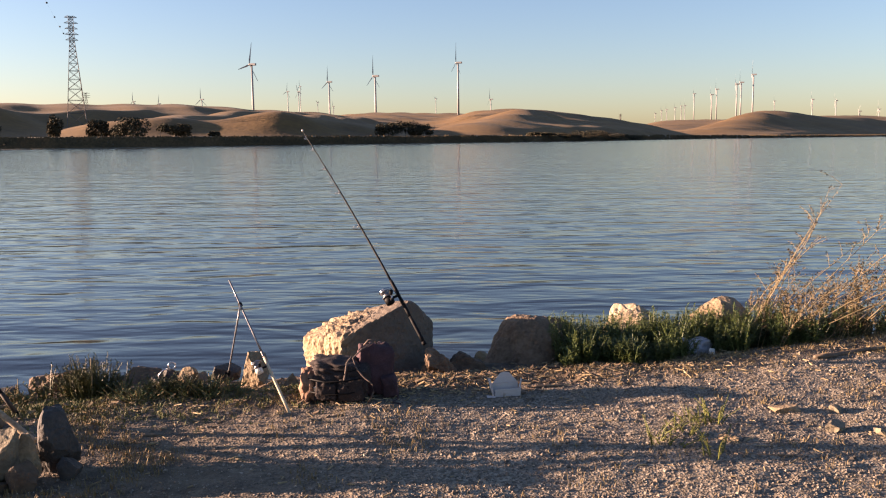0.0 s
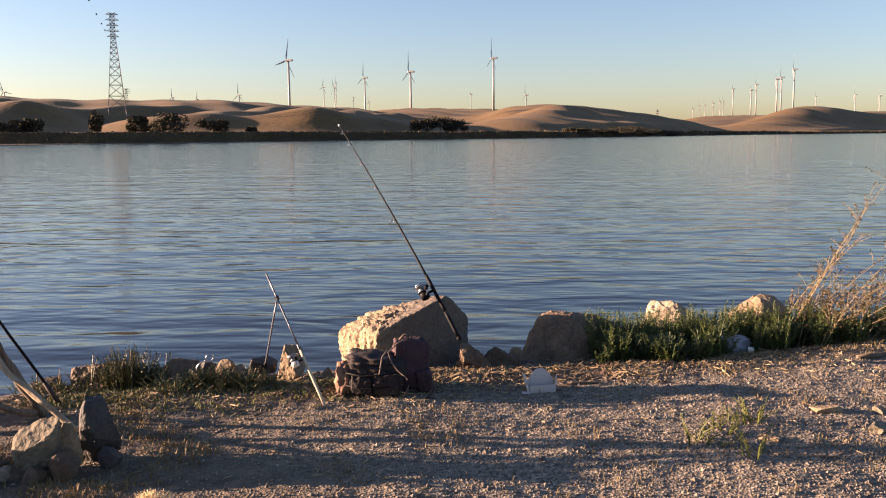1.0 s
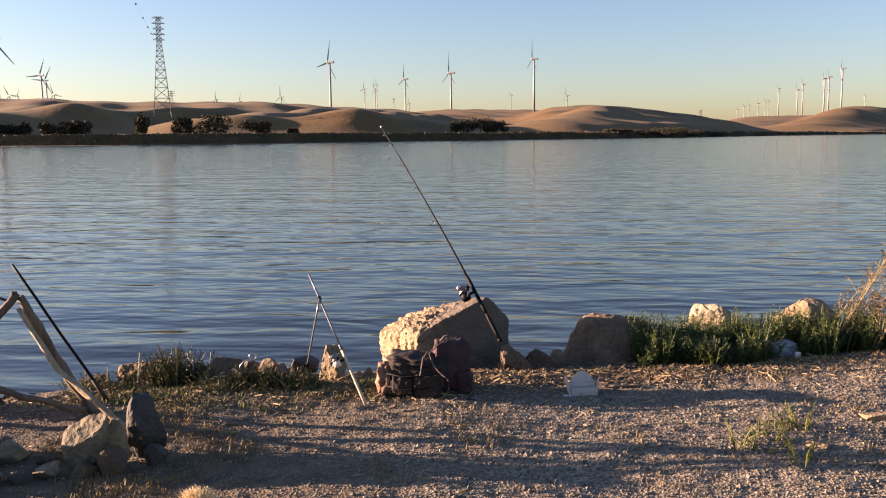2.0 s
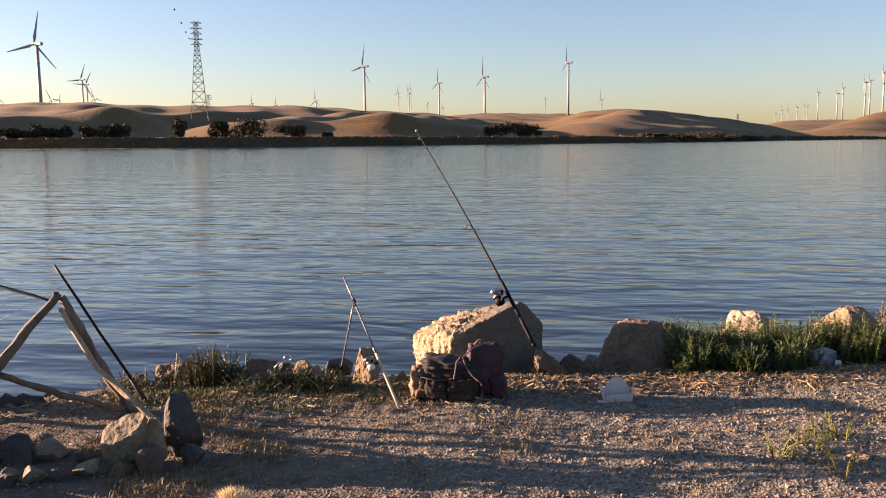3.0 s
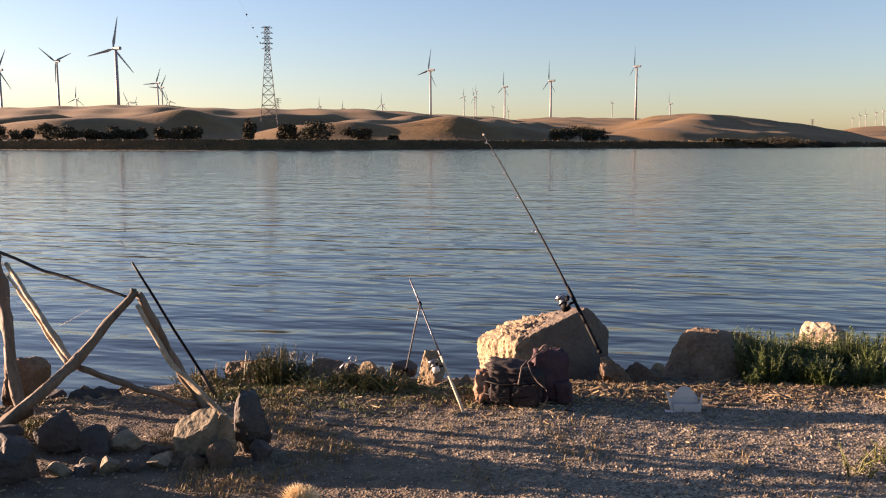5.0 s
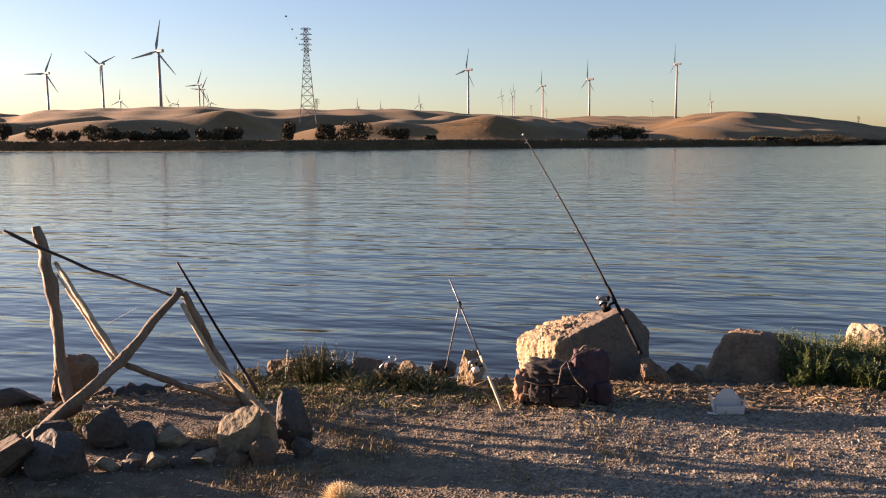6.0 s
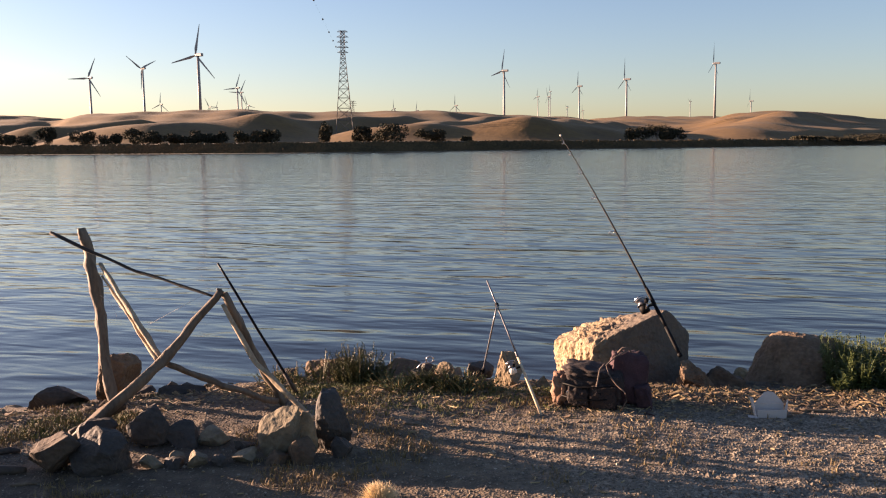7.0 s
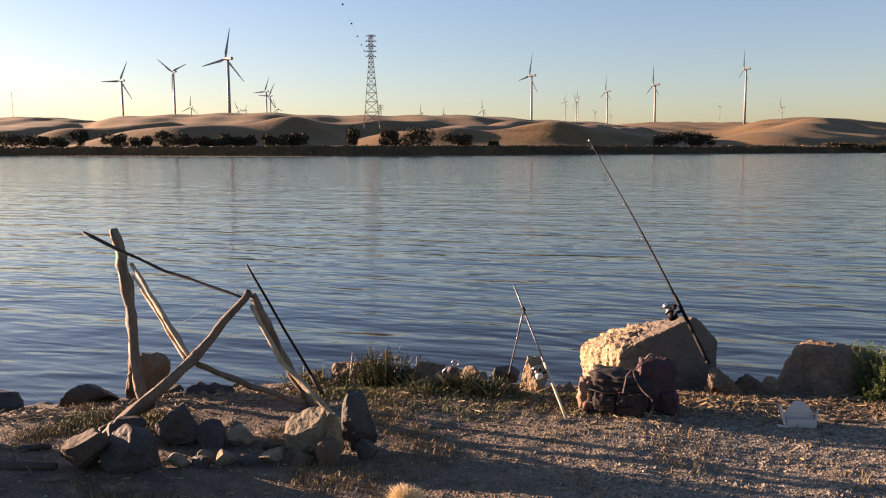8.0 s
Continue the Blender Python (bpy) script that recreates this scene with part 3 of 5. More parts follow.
rock("stone", (-2.70, 3.80), (0.20, 0.15, 0.16), 64, "stone_dark", "low dark stone under the driftwood rack", 0, cuts=7, detail=3, group=PILE)
rock("stone", (-2.56, 3.84), (0.19, 0.15, 0.13), 65, "stone_grey", "low grey stone under the driftwood rack", 50, cuts=7, detail=3, group=PILE)
rock("stone", (-3.22, 3.72), (0.20, 0.16, 0.16), 66, "stone_dark", "dark stone under the driftwood rack", 50, cuts=7, detail=3, group=PILE)
for i, (x, y, w) in enumerate(((-2.68, 3.46, 0.14), (-2.57, 3.50, 0.12), (-2.47, 3.54, 0.14), (-2.36, 3.58, 0.12), (-2.27, 3.66, 0.13), (-2.34, 3.80, 0.12), (-2.62, 3.60, 0.10))):
    rock("stone", (x, y), (w, w * 0.85, w * 0.72), 70 + i, "stone_dark" if i % 2 else "stone_grey", "small stone in the row between two piles", i * 47, cuts=8, detail=3,
         group="row of small stones")
for i, (x, y, w, h, mm) in enumerate(((1.98, 4.72, 0.17, 0.05, "stone_tan"), (2.10, 4.36, 0.13, 0.06, "stone_grey"), (2.26, 4.70, 0.10, 0.05, "stone_grey"), (2.32, 4.28, 0.10, 0.05, "stone_grey"),
                                      (1.50, 4.25, 0.12, 0.035, "stone_tan"), (2.52, 4.5, 0.08, 0.04, "stone_tan"), (2.02, 6.18, 0.06, 0.07, "foam"), (1.9, 4.5, 0.07, 0.03, "stone_grey"))):
    rock("stone", (x, y), (w, w * 0.7, h), 90 + i, mm, "small pale stone bedded in the gravel", i * 33, sink=0.012, cuts=7, detail=3, group="stones in the gravel")


M["black_bark"] = material("black_bark", [(0.015, 0.012, 0.01), (0.035, 0.028, 0.022)], 20, 90, 0.8, 0.5, 0.004)


# ---------------------------------------------------------------- driftwood rack
def build_rack():
    top = (-3.940, 4.550, 1.090)
    rack = empty("driftwood_rack", (-3.55, 4.30, ground_z(-3.55, 4.30)), "rack of bleached driftwood branches lashed into an A-frame", "driftwood rack")
    base = Vector(rack.location)

    def branch(name, pts, radii, mat, seed, label="", wobble=0.02, steps=9):
        path = []
        for a, b in zip(pts, pts[1:]):
            path += bend(a, b, steps, wobble, seed + len(path))[: None if b is pts[-1] else -1]
        rr = 0.86 * np.interp(np.linspace(0, 1, len(path)), np.linspace(0, 1, len(radii)), radii)
        bm = bmesh.new()
        tube(bm, [p - base for p in path], list(rr), 12, 0.62, seed)
        return part(name, bm, M[mat], rack, label, smooth=True)

    post = branch("post", [top, (-3.890, 4.560, 0.900), (-3.790, 4.500, 0.570), (-3.720, 4.430, 0.310), (-3.600, 4.340, -0.060)],
                  [0.030, 0.042, 0.032, 0.047, 0.044, 0.038, 0.041, 0.036, 0.036, 0.039, 0.04], "wood", 1, "thick bleached upright post", 0.012, 6)
    apex = (-2.810, 4.390, 0.750)
    branch("branch", [apex, (-3.050, 4.110, 0.360), (-3.330, 3.670, 0.010)], [0.024, 0.030, 0.032, 0.034, 0.036], "wood", 2, "long branch leaning down to the stones", 0.012)
    branch("branch", [(-3.800, 4.540, 0.860), (-3.410, 4.340, 0.570), (-3.080, 4.160, 0.340)], [0.016, 0.019, 0.021], "wood_sunlit", 3, "sunlit thin branch", 0.015)
    branch("branch", [(-3.780, 4.530, 0.780), (-3.440, 4.350, 0.550), (-3.110, 4.150, 0.340)], [0.009, 0.011, 0.012], "wood_sunlit", 4, "sunlit thin branch", 0.012)
    branch("branch", [(-3.060, 4.150, 0.340), (-2.790, 4.310, 0.180), (-2.490, 4.460, 0.060)], [0.020, 0.022, 0.019], "wood", 5, "low branch running to the stone pile")
    branch("branch", [(-2.800, 4.400, 0.730), (-2.690, 4.490, 0.400), (-2.530, 4.600, 0.000)], [0.026, 0.029, 0.028], "wood", 6, "branch leaning on the stone pile", 0.004)
    branch("branch", [(-2.780, 4.350, 0.670), (-2.500, 4.220, 0.360), (-2.250, 4.150, 0.200), (-2.090, 4.100, 0.090)], [0.012, 0.016, 0.018, 0.018], "wood_sunlit", 7, "sunlit branch ending between stones", 0.003)
    branch("branch", [(-3.390, 3.710, 0.020), (-3.260, 4.010, 0.120)], [0.030, 0.034], "wood_dark", 9, "dark stub beside the long branch")
    branch("dark_stick", [(-4.080, 4.430, 1.070), (-3.480, 4.480, 0.830), (-2.850, 4.400, 0.700)], [0.013, 0.011, 0.010], "black_bark", 10, "thin dark stick tied between post and apex", 0.012)
    branch("twig", [apex, (-2.830, 4.370, 0.760)], [0.012, 0.006], "wood", 11, "", 0.004, 4)
    line = bmesh.new()
    for pts in (((-2.820, 4.500, 0.790), (-3.340, 4.390, 0.510)), ((-3.840, 4.510, 0.680), (-3.640, 4.480, 0.600), (-3.410, 4.340, 0.570)),
                ((-3.810, 4.510, 0.590), (-3.700, 4.490, 0.480), (-3.610, 4.440, 0.540), (-3.760, 4.520, 0.670))):
        tube(line, [Vector(p) - base for p in pts], 0.0009, 4)
    part("fishing_line", line, M["white_paint"], rack, "tangle of pale nylon line")


build_rack()


def thin_stick():
    a, b = Vector((-3.010, 4.680, 0.870)), Vector((-2.540, 4.810, 0.000))
    ob = empty("dark_rod", b, "thin dark rod leaning over the driftwood rack", "rod")
    bm = bmesh.new()
    tube(bm, [p - b for p in bend(a, b, 8, 0.008, 5)], [0.007, 0.008, 0.009, 0.009, 0.009, 0.0095, 0.0095, 0.010, 0.010], 8)
    part("shaft", bm, M["black"], ob, smooth=True)
    bm = bmesh.new()
    d = (a - b).normalized()
    tube(bm, [d * 0.02, d * 0.16], 0.014, 8)
    part("handle", bm, M["wood_dark"], ob, smooth=True)


thin_stick()


# ---------------------------------------------------------------- fishing tackle
def reel_parts(owner, at, axis, side, mat_body, s=1.0):
    """A spinning reel: foot, body, spool, rotor, crank and knob."""
    at, axis, side = Vector(at), Vector(axis).normalized(), Vector(side).normalized()
    bm = bmesh.new()
    tube(bm, [at, at + side * 0.045 * s], 0.008 * s, 8)
    reel = part("reel", bm, M["black"], owner, "spinning reel")
    c = at + side * 0.06 * s
    bm = bmesh.new()
    tube(bm, [c - axis * 0.035 * s, c - axis * 0.03 * s, c + axis * 0.0 * s, c + axis * 0.01 * s], [0.012 * s, 0.026 * s, 0.028 * s, 0.02 * s], 14)
    part("gear_box", bm, M[mat_body], reel, smooth=True)
    bm = bmesh.new()
    tube(bm, [c + axis * k * s for k in (0.012, 0.016, 0.02, 0.042, 0.046, 0.052)], [0.030 * s, 0.032 * s, 0.022 * s, 0.022 * s, 0.032 * s, 0.026 * s], 16)
    part("spool", bm, M["gunmetal"], reel, smooth=True)
    out = axis.cross(side).normalized()
    bm = bmesh.new()
    tube(bm, [c - axis * 0.02 * s, c - axis * 0.02 * s + out * 0.06 * s, c - axis * 0.005 * s + out * 0.065 * s], 0.005 * s, 6)
    crank = part("crank", bm, M["steel"], reel)
    bm = bmesh.new()
    tube(bm, [c + out * 0.06 * s, c + out * 0.075 * s, c + out * 0.10 * s], [0.007 * s, 0.012 * s, 0.010 * s], 10)
    part("knob", bm, M["black"], reel)
    bm = bmesh.new()
    ring = [c + axis * (0.045 + 0.01 * math.sin(a)) * s + (side * math.cos(a) + out * math.sin(a)) * 0.04 * s for a in np.linspace(0, math.pi, 9)]
    tube(bm, ring, 0.0025 * s, 5)
    part("bail", bm, M["steel"], reel)


def fishing_rod():
    butt, tip = Vector((-0.140, 5.720, 0.180)), Vector((-1.130, 6.810, 1.680))
    mid = Vector((-0.610, 6.220, 0.940))
    ob = empty("fishing_rod", butt, "long black fishing rod with spinning reel leaning on the boulder", "fishing rod")

    def along(f):
        p = butt * (1 - f) * (1 - f) + (mid * 2 - (butt + tip) * 0.5) * 2 * f * (1 - f) + tip * f * f
        return p - butt

    axis = (along(0.3) - along(0.1)).normalized()
    side = Vector((-0.93, -0.1, 0.2))
    side = (side - axis * side.dot(axis)).normalized()
    bm = bmesh.new()
    fs = np.linspace(0.26, 1, 18)
    tube(bm, [along(f) for f in fs], [0.0090 - 0.0058 * (f - 0.26) / 0.74 for f in fs], 8)
    blank = part("blank", bm, M["black"], ob, smooth=True)
    for a, b, r, mat, nm in ((0.0, 0.012, 0.017, "black", "butt_cap"), (0.012, 0.115, 0.0145, "black", "rear_grip"), (0.115, 0.2, 0.0135, "black", "reel_seat"), (0.2, 0.27, 0.014, "black", "fore_grip")):
        bm = bmesh.new()
        tube(bm, [along(f) for f in np.linspace(a, b, 5)], [r * 0.86, r, r, r, r * 0.86], 10)
        part(nm, bm, M[mat], ob, smooth=True)
    reel_parts(ob, along(0.205) + side * 0.006, axis, side, "black", 1.25)
    under = (Vector((-0.75, -0.2, -0.45)))
    under = (under - axis * under.dot(axis)).normalized()
    for f, r in ((0.52, 0.021), (0.68, 0.014), (0.80, 0.010), (0.90, 0.008), (0.96, 0.006)):
        c = along(f)
        bm = bmesh.new()
        cc = c + under * (r + 0.012)
        w = axis.cross(under).normalized()
        ring = [cc + (under * math.cos(a) + w * math.sin(a)) * r for a in np.linspace(0, 2 * math.pi, 15)]
        tube(bm, ring, 0.0028, 5)
        tube(bm, [c - axis * 0.02, cc - under * r], 0.0025, 5)
        tube(bm, [c + axis * 0.02, cc - under * r], 0.0025, 5)
        part("line_guide", bm, M["steel"], ob)
    bm = bmesh.new()
    bmesh.ops.create_icosphere(bm, subdivisions=2, radius=0.009, matrix=Matrix.Translation(along(1.0)))
    part("tip_top", bm, M["white_paint"], ob, "bright metal tip")


fishing_rod()


def short_rod():
    foot, top = Vector((-0.940, 4.850, 0.000)), Vector((-1.360, 5.230, 0.730))
    ob = empty("short_rod", foot, "short pale-handled rod with reel stuck in the ground", "fishing rod")
    d = top - foot
    for a, b, r0, r1, mat, nm in ((-0.03, 0.40, 0.0095, 0.0085, "grip", "handle"), (0.40, 0.44, 0.0095, 0.008, "gunmetal", "ferrule"), (0.44, 1.0, 0.0065, 0.0052, "gunmetal", "shaft")):
        bm = bmesh.new()
        tube(bm, [d * f for f in np.linspace(a, b, 5)], list(np.linspace(r0, r1, 5)), 9)
        part(nm, bm, M[mat], ob, smooth=True)
    side = Vector((-0.9, -0.3, 0.0))
    side = (side - d.normalized() * side.dot(d.normalized())).normalized()
    reel_parts(ob, d * 0.33 + side * 0.01, d, side, "white_paint", 0.85)
    bm = bmesh.new()
    tube(bm, [d * 0.79, d * 0.815], 0.013, 8)
    part("clamp", bm, M["black"], ob)


def prop_stick():
    foot, top = Vector((-1.440, 5.320, -0.030)), Vector((-1.270, 5.130, 0.590))
    ob = empty("bank_stick", foot, "thin steel bank stick propping the short rod", "rod rest")
    d = top - foot
    bm = bmesh.new()
    tube(bm, [d * f for f in np.linspace(-0.03, 1, 6)], [0.0055] * 6, 8)
    part("shaft", bm, M["gunmetal"], ob, smooth=True)
    bm = bmesh.new()
    tube(bm, [d * 0.20, d * 0.21, d * 0.25, d * 0.26], [0.008, 0.012, 0.012, 0.008], 8)
    collar = part("collar", bm, M["black"], ob)
    bm = bmesh.new()
    tube(bm, [d * 0.23, d * 0.23 + Vector((-0.025, -0.01, 0))], 0.008, 8)
    part("screw", bm, M["black"], collar)


short_rod()
prop_stick()


def hook_rest():
    a = Vector((-2.070, 5.890, -0.070))
    pts = [(-2.070, 5.890, -0.070), (-2.040, 5.900, -0.040), (-2.010, 5.910, -0.030)]
    ob = empty("rod_rest", a, "small curled steel rod rest wedged in the rocks", "rod rest")
    bm = bmesh.new()
    tube(bm, [Vector((0.0, 0.02, -0.12))] + [Vector(p) - a for p in pts], 0.005, 7)
    part("hook", bm, M["steel"], ob, smooth=True)
    c = Vector((-1.980, 5.920, -0.010)) - a
    bm = bmesh.new()
    tube(bm, [c + Vector((0.025 * math.cos(k), 0.01 * math.cos(k), 0.025 * math.sin(k))) for k in np.linspace(0, 2 * math.pi, 17)], 0.006, 6)
    part("ring", bm, M["steel"], ob, smooth=True)


hook_rest()


# ---------------------------------------------------------------- backpack, paper carton and litter
M["cloth_rust"] = material("cloth_rust", [(0.10, 0.05, 0.03), (0.20, 0.11, 0.07), (0.30, 0.18, 0.12)], 14, 110, 0.9, 0.6, 0.006)


def soft_box(size, seed, sag=0.12, lump=0.12, cuts=10):
    bm = bmesh.new()
    bmesh.ops.create_cube(bm, size=1)
    bmesh.ops.subdivide_edges(bm, edges=bm.edges[:], cuts=cuts, use_grid_fill=True)
    off = Vector((seed, seed * 2, 0))
    for v in bm.verts:
        c = v.co * 2
        ball = c.normalized()
        p = c.lerp(ball * 1.05, 0.42)
        k = lump * noise.noise(p * 1.9 + off) + lump * 0.6 * noise.noise(p * 5 + off)
        p = p + ball * k
        p.z -= sag * (1 - min(1, abs(p.x))) * max(0, p.z)
        v.co = Vector((p.x * size[0] / 2, p.y * size[1] / 2, (p.z + 1) * size[2] / 2))
    return bm


def backpack():
    bx, by = -0.60, 5.12
    z = ground_z(bx, by)
    ob = empty("backpack", (bx, by, z), "dark maroon and camouflage backpack slumped against the boulder", "backpack")
    body = part("main_compartment", soft_box((0.36, 0.26, 0.225), 4, 0.12, 0.24, 14), M["cloth_camo"], ob, "dark camouflage cloth body", smooth=True)
    body.location = (-0.05, 0.0, -0.01)
    up = part("upper_compartment", soft_box((0.23, 0.20, 0.33), 9, 0.1, 0.22, 14), M["cloth_maroon"], ob, "upright maroon cloth pack", smooth=True)
    up.matrix_basis = pose(0.14, 0.06, 0.0, -8, 5, 10)
    pocket = part("front_pocket", soft_box((0.16, 0.09, 0.15), 14, 0.1, 0.22, 12), M["cloth_camo"], ob, smooth=True)
    pocket.matrix_basis = pose(0.02, -0.12, 0.01, 0, 0, 4)
    pocket = part("front_pocket", soft_box((0.13, 0.08, 0.12), 15, 0.1, 0.22, 12), M["cloth_camo"], ob, smooth=True)
    pocket.matrix_basis = pose(-0.13, -0.12, 0.02, 0, 0, -4)
    side_pocket = part("side_pocket", soft_box((0.12, 0.19, 0.20), 19, 0.1, 0.26, 12), M["cloth_rust"], ob, "lighter rust brown end pocket", smooth=True)
    side_pocket.matrix_basis = pose(-0.245, -0.02, -0.005, 0, 0, 8)
    flap = part("flap", soft_box((0.28, 0.20, 0.06), 23, 0.0, 0.3, 12), M["cloth_camo"], ob, smooth=True)
    flap.matrix_basis = pose(-0.08, -0.01, 0.185, 6, 4, 0)
    wing = part("hip_pad", soft_box((0.10, 0.09, 0.15), 27, 0.1, 0.25, 10), M["cloth_maroon"], ob, smooth=True)
    wing.matrix_basis = pose(0.265, -0.01, 0.0, 0, -10, 0)
    bm = bmesh.new()
    tube(bm, [(0.15, -0.04, 0.355), (0.09, -0.08, 0.325), (0.035, -0.11, 0.275), (0.06, -0.15, 0.225), (0.10, -0.16, 0.175), (0.155, -0.17, 0.13), (0.165, -0.17, 0.08), (0.13, -0.17, 0.012)], 0.0045, 7)
    part("strap", bm, M["strap"], ob, "loose pale shoulder strap", smooth=True)
    bm = bmesh.new()
    tube(bm, [(0.03, -0.10, 0.285), (0.0, -0.12, 0.25), (-0.012, -0.13, 0.18), (-0.02, -0.16, 0.12)], 0.006, 7)
    part("strap", bm, M["strap"], ob, "loose pale shoulder strap", smooth=True)
    bm = bmesh.new()
    tube(bm, [(0.09, 0.04, 0.32), (0.12, 0.03, 0.355), (0.16, 0.04, 0.35), (0.18, 0.05, 0.31)], 0.006, 7)
    part("grab_handle", bm, M["strap"], ob, smooth=True)
    bm = bmesh.new()
    tube(bm, [(0.27, -0.05, 0.12), (0.30, -0.08, 0.06), (0.31, -0.12, 0.02), (0.27, -0.15, 0.008), (0.33, -0.18, 0.008)], 0.004, 6)
    part("strap", bm, M["cloth_maroon"], ob, smooth=True)
    for zz in (0.07, 0.15):
        bm = bmesh.new()
        tube(bm, [(-0.24, -0.115, zz), (-0.13, -0.16, zz - 0.01), (0.0, -0.17, zz), (0.09, -0.15, zz + 0.01)], 0.005, 6)
        part("compression_strap", bm, M["black"], ob, smooth=True)
    for x, y, zz in ((-0.09, -0.15, 0.13), (-0.19, -0.135, 0.09), (0.0, -0.16, 0.10)):
        bm = bmesh.new()
        block(bm, (0.026, 0.012, 0.03), (x, y, zz), bevel=0.003)
        part("buckle", bm, M["steel"] if x < -0.15 else M["black"], ob)


backpack()


def carton():
    x, y = 0.395, 5.12
    ob = empty("paper_carton", (x, y, ground_z(x, y) - 0.004), "open white paper food carton standing on the gravel", "carton", turn=13)
    w, h = 0.165, 0.075

    def sheet(name, pts, thick=0.004, label=""):
        bm = bmesh.new()
        vs = [bm.verts.new(p) for p in pts]
        f = bm.faces.new(vs)
        n = f.normal if f.normal.length else Vector((0, 0, 1))
        bm.normal_update()
        ex = bmesh.ops.extrude_face_region(bm, geom=[f])
        for v in ex["geom"]:
            if isinstance(v, bmesh.types.BMVert):
                v.co += f.normal * thick
        bmesh.ops.recalc_face_normals(bm, faces=bm.faces[:])
        part(name, bm, M["card"], ob, label)

    sheet("front_wall", [(-w / 2, 0, 0.0), (w / 2, 0, 0.0), (w / 2 + 0.002, -0.004, 0.055), (-w / 2 - 0.002, -0.004, 0.055)])
    sheet("back_wall", [(-w / 2, 0.055, 0.0), (w / 2, 0.055, 0.0), (w / 2 + 0.002, 0.06, 0.076), (-w / 2 - 0.002, 0.06, 0.076)])
    sheet("back_flap", [(-w / 2 - 0.002, 0.06, 0.077), (w / 2 + 0.002, 0.06, 0.077), (0.030, 0.070, 0.140), (0.0, 0.071, 0.146), (-0.028, 0.070, 0.141)], label="pointed back flap")
    sheet("side_flap", [(-w / 2, 0.0, 0.0), (-w / 2, 0.055, 0.0), (-w / 2 - 0.03, 0.06, 0.115), (-w / 2 - 0.022, 0.03, 0.118)])
    sheet("side_flap", [(w / 2, 0.0, 0.0), (w / 2, 0.055, 0.0), (w / 2 + 0.026, 0.06, 0.102), (w / 2 + 0.018, 0.03, 0.105)])
    sheet("bottom", [(-w / 2, 0.0, 0.003), (w / 2, 0.0, 0.003), (w / 2, 0.055, 0.003), (-w / 2, 0.055, 0.003)])
    sheet("lid_tab", [(-w / 2 - 0.055, -0.012, 0.012), (-w / 2 + 0.002, -0.016, 0.008), (-w / 2 + 0.002, 0.02, 0.010), (-w / 2 - 0.05, 0.022, 0.016)])


carton()


def plastic_sheet():
    x, y = 1.970, 6.560
    bm = soft_box((0.24, 0.12, 0.15), 31, 0.2, 0.35, 12)
    ob = part("plastic_bag", bm, M["plastic_bag"], smooth=True)
    ob.matrix_world = pose(x - 0.05, y - 0.22, ground_z(x - 0.05, y - 0.22) - 0.02, 0, 0, 12)
    tagged(ob, "crumpled white plastic bag caught in the weeds", "plastic bag")


plastic_sheet()


def log(name, a, b, r, mat, label, seed):
    a, b = Vector(a), Vector(b)
    a.z, b.z = ground_z(a.x, a.y) + r * 0.7, ground_z(b.x, b.y) + r * 0.7
    bm = bmesh.new()
    mid = (a + b) / 2
    tube(bm, [p - mid for p in bend(a, b, 7, r * 0.8, seed)], list(np.interp(np.arange(8), (0, 1, 6, 7), (r * 0.7, r, r * 0.8, r * 0.5))), 8, 0.3, seed)
    ob = part(name, bm, M[mat], smooth=True)
    ob.location = mid
    return tagged(ob, label, "driftwood")


log("driftwood_stick", (-3.75, 3.05, 0), (-3.22, 3.20, 0), 0.030, "wood_dark", "dark driftwood log lying on the earth", 1)
log("driftwood_stick", (-3.62, 3.36, 0), (-3.48, 3.44, 0), 0.02, "wood_dark", "short dark driftwood stick on the earth", 11)
log("driftwood_stick", (-3.18, 3.06, 0), (-3.06, 3.12, 0), 0.010, "wood", "bleached wood scrap on the earth", 2)
log("driftwood_stick", (1.60, 6.00, 0), (1.92, 6.06, 0), 0.013, "wood", "bleached stick lying before the weeds", 3)
log("driftwood_stick", (2.25, 6.02, 0), (2.55, 6.18, 0), 0.011, "wood", "bleached stick lying before the weeds", 4)
log("driftwood_stick", (-3.00, 4.86, 0), (-2.66, 4.98, 0), 0.015, "wood", "bleached stick on the bank", 5)
log("driftwood_stick", (0.30, 5.66, 0), (0.85, 5.82, 0), 0.014, "wood_dark", "dark stick lying by the boulder", 6)
log("driftwood_stick", (-0.20, 5.40, 0), (0.12, 5.50, 0), 0.012, "wood", "bleached stick lying by the boulder", 7)
log("driftwood_stick", (0.56, 5.28, 0), (0.78, 5.30, 0), 0.009, "wood", "pale stick lying behind the carton", 8)
log("driftwood_stick", (2.6, 5.75, 0), (3.2, 5.95, 0), 0.02, "wood", "pale flat driftwood on the gravel's edge", 9)
log("driftwood_stick", (1.45, 4.05, 0), (1.75, 4.0, 0), 0.006, "wood", "thin bent twig on the gravel", 10)
for i, (x, y) in enumerate(((-1.75, 4.75), (-2.2, 4.9), (-1.62, 4.45), (-1.35, 4.62), (-0.65, 4.72), (-2.02, 4.55))):
    log("wood_chip", (x - 0.05, y - 0.01, 0), (x + 0.05, y + 0.02 * (-1) ** i, 0), 0.007, "wood", "small bleached wood chip on the earth", 20 + i)


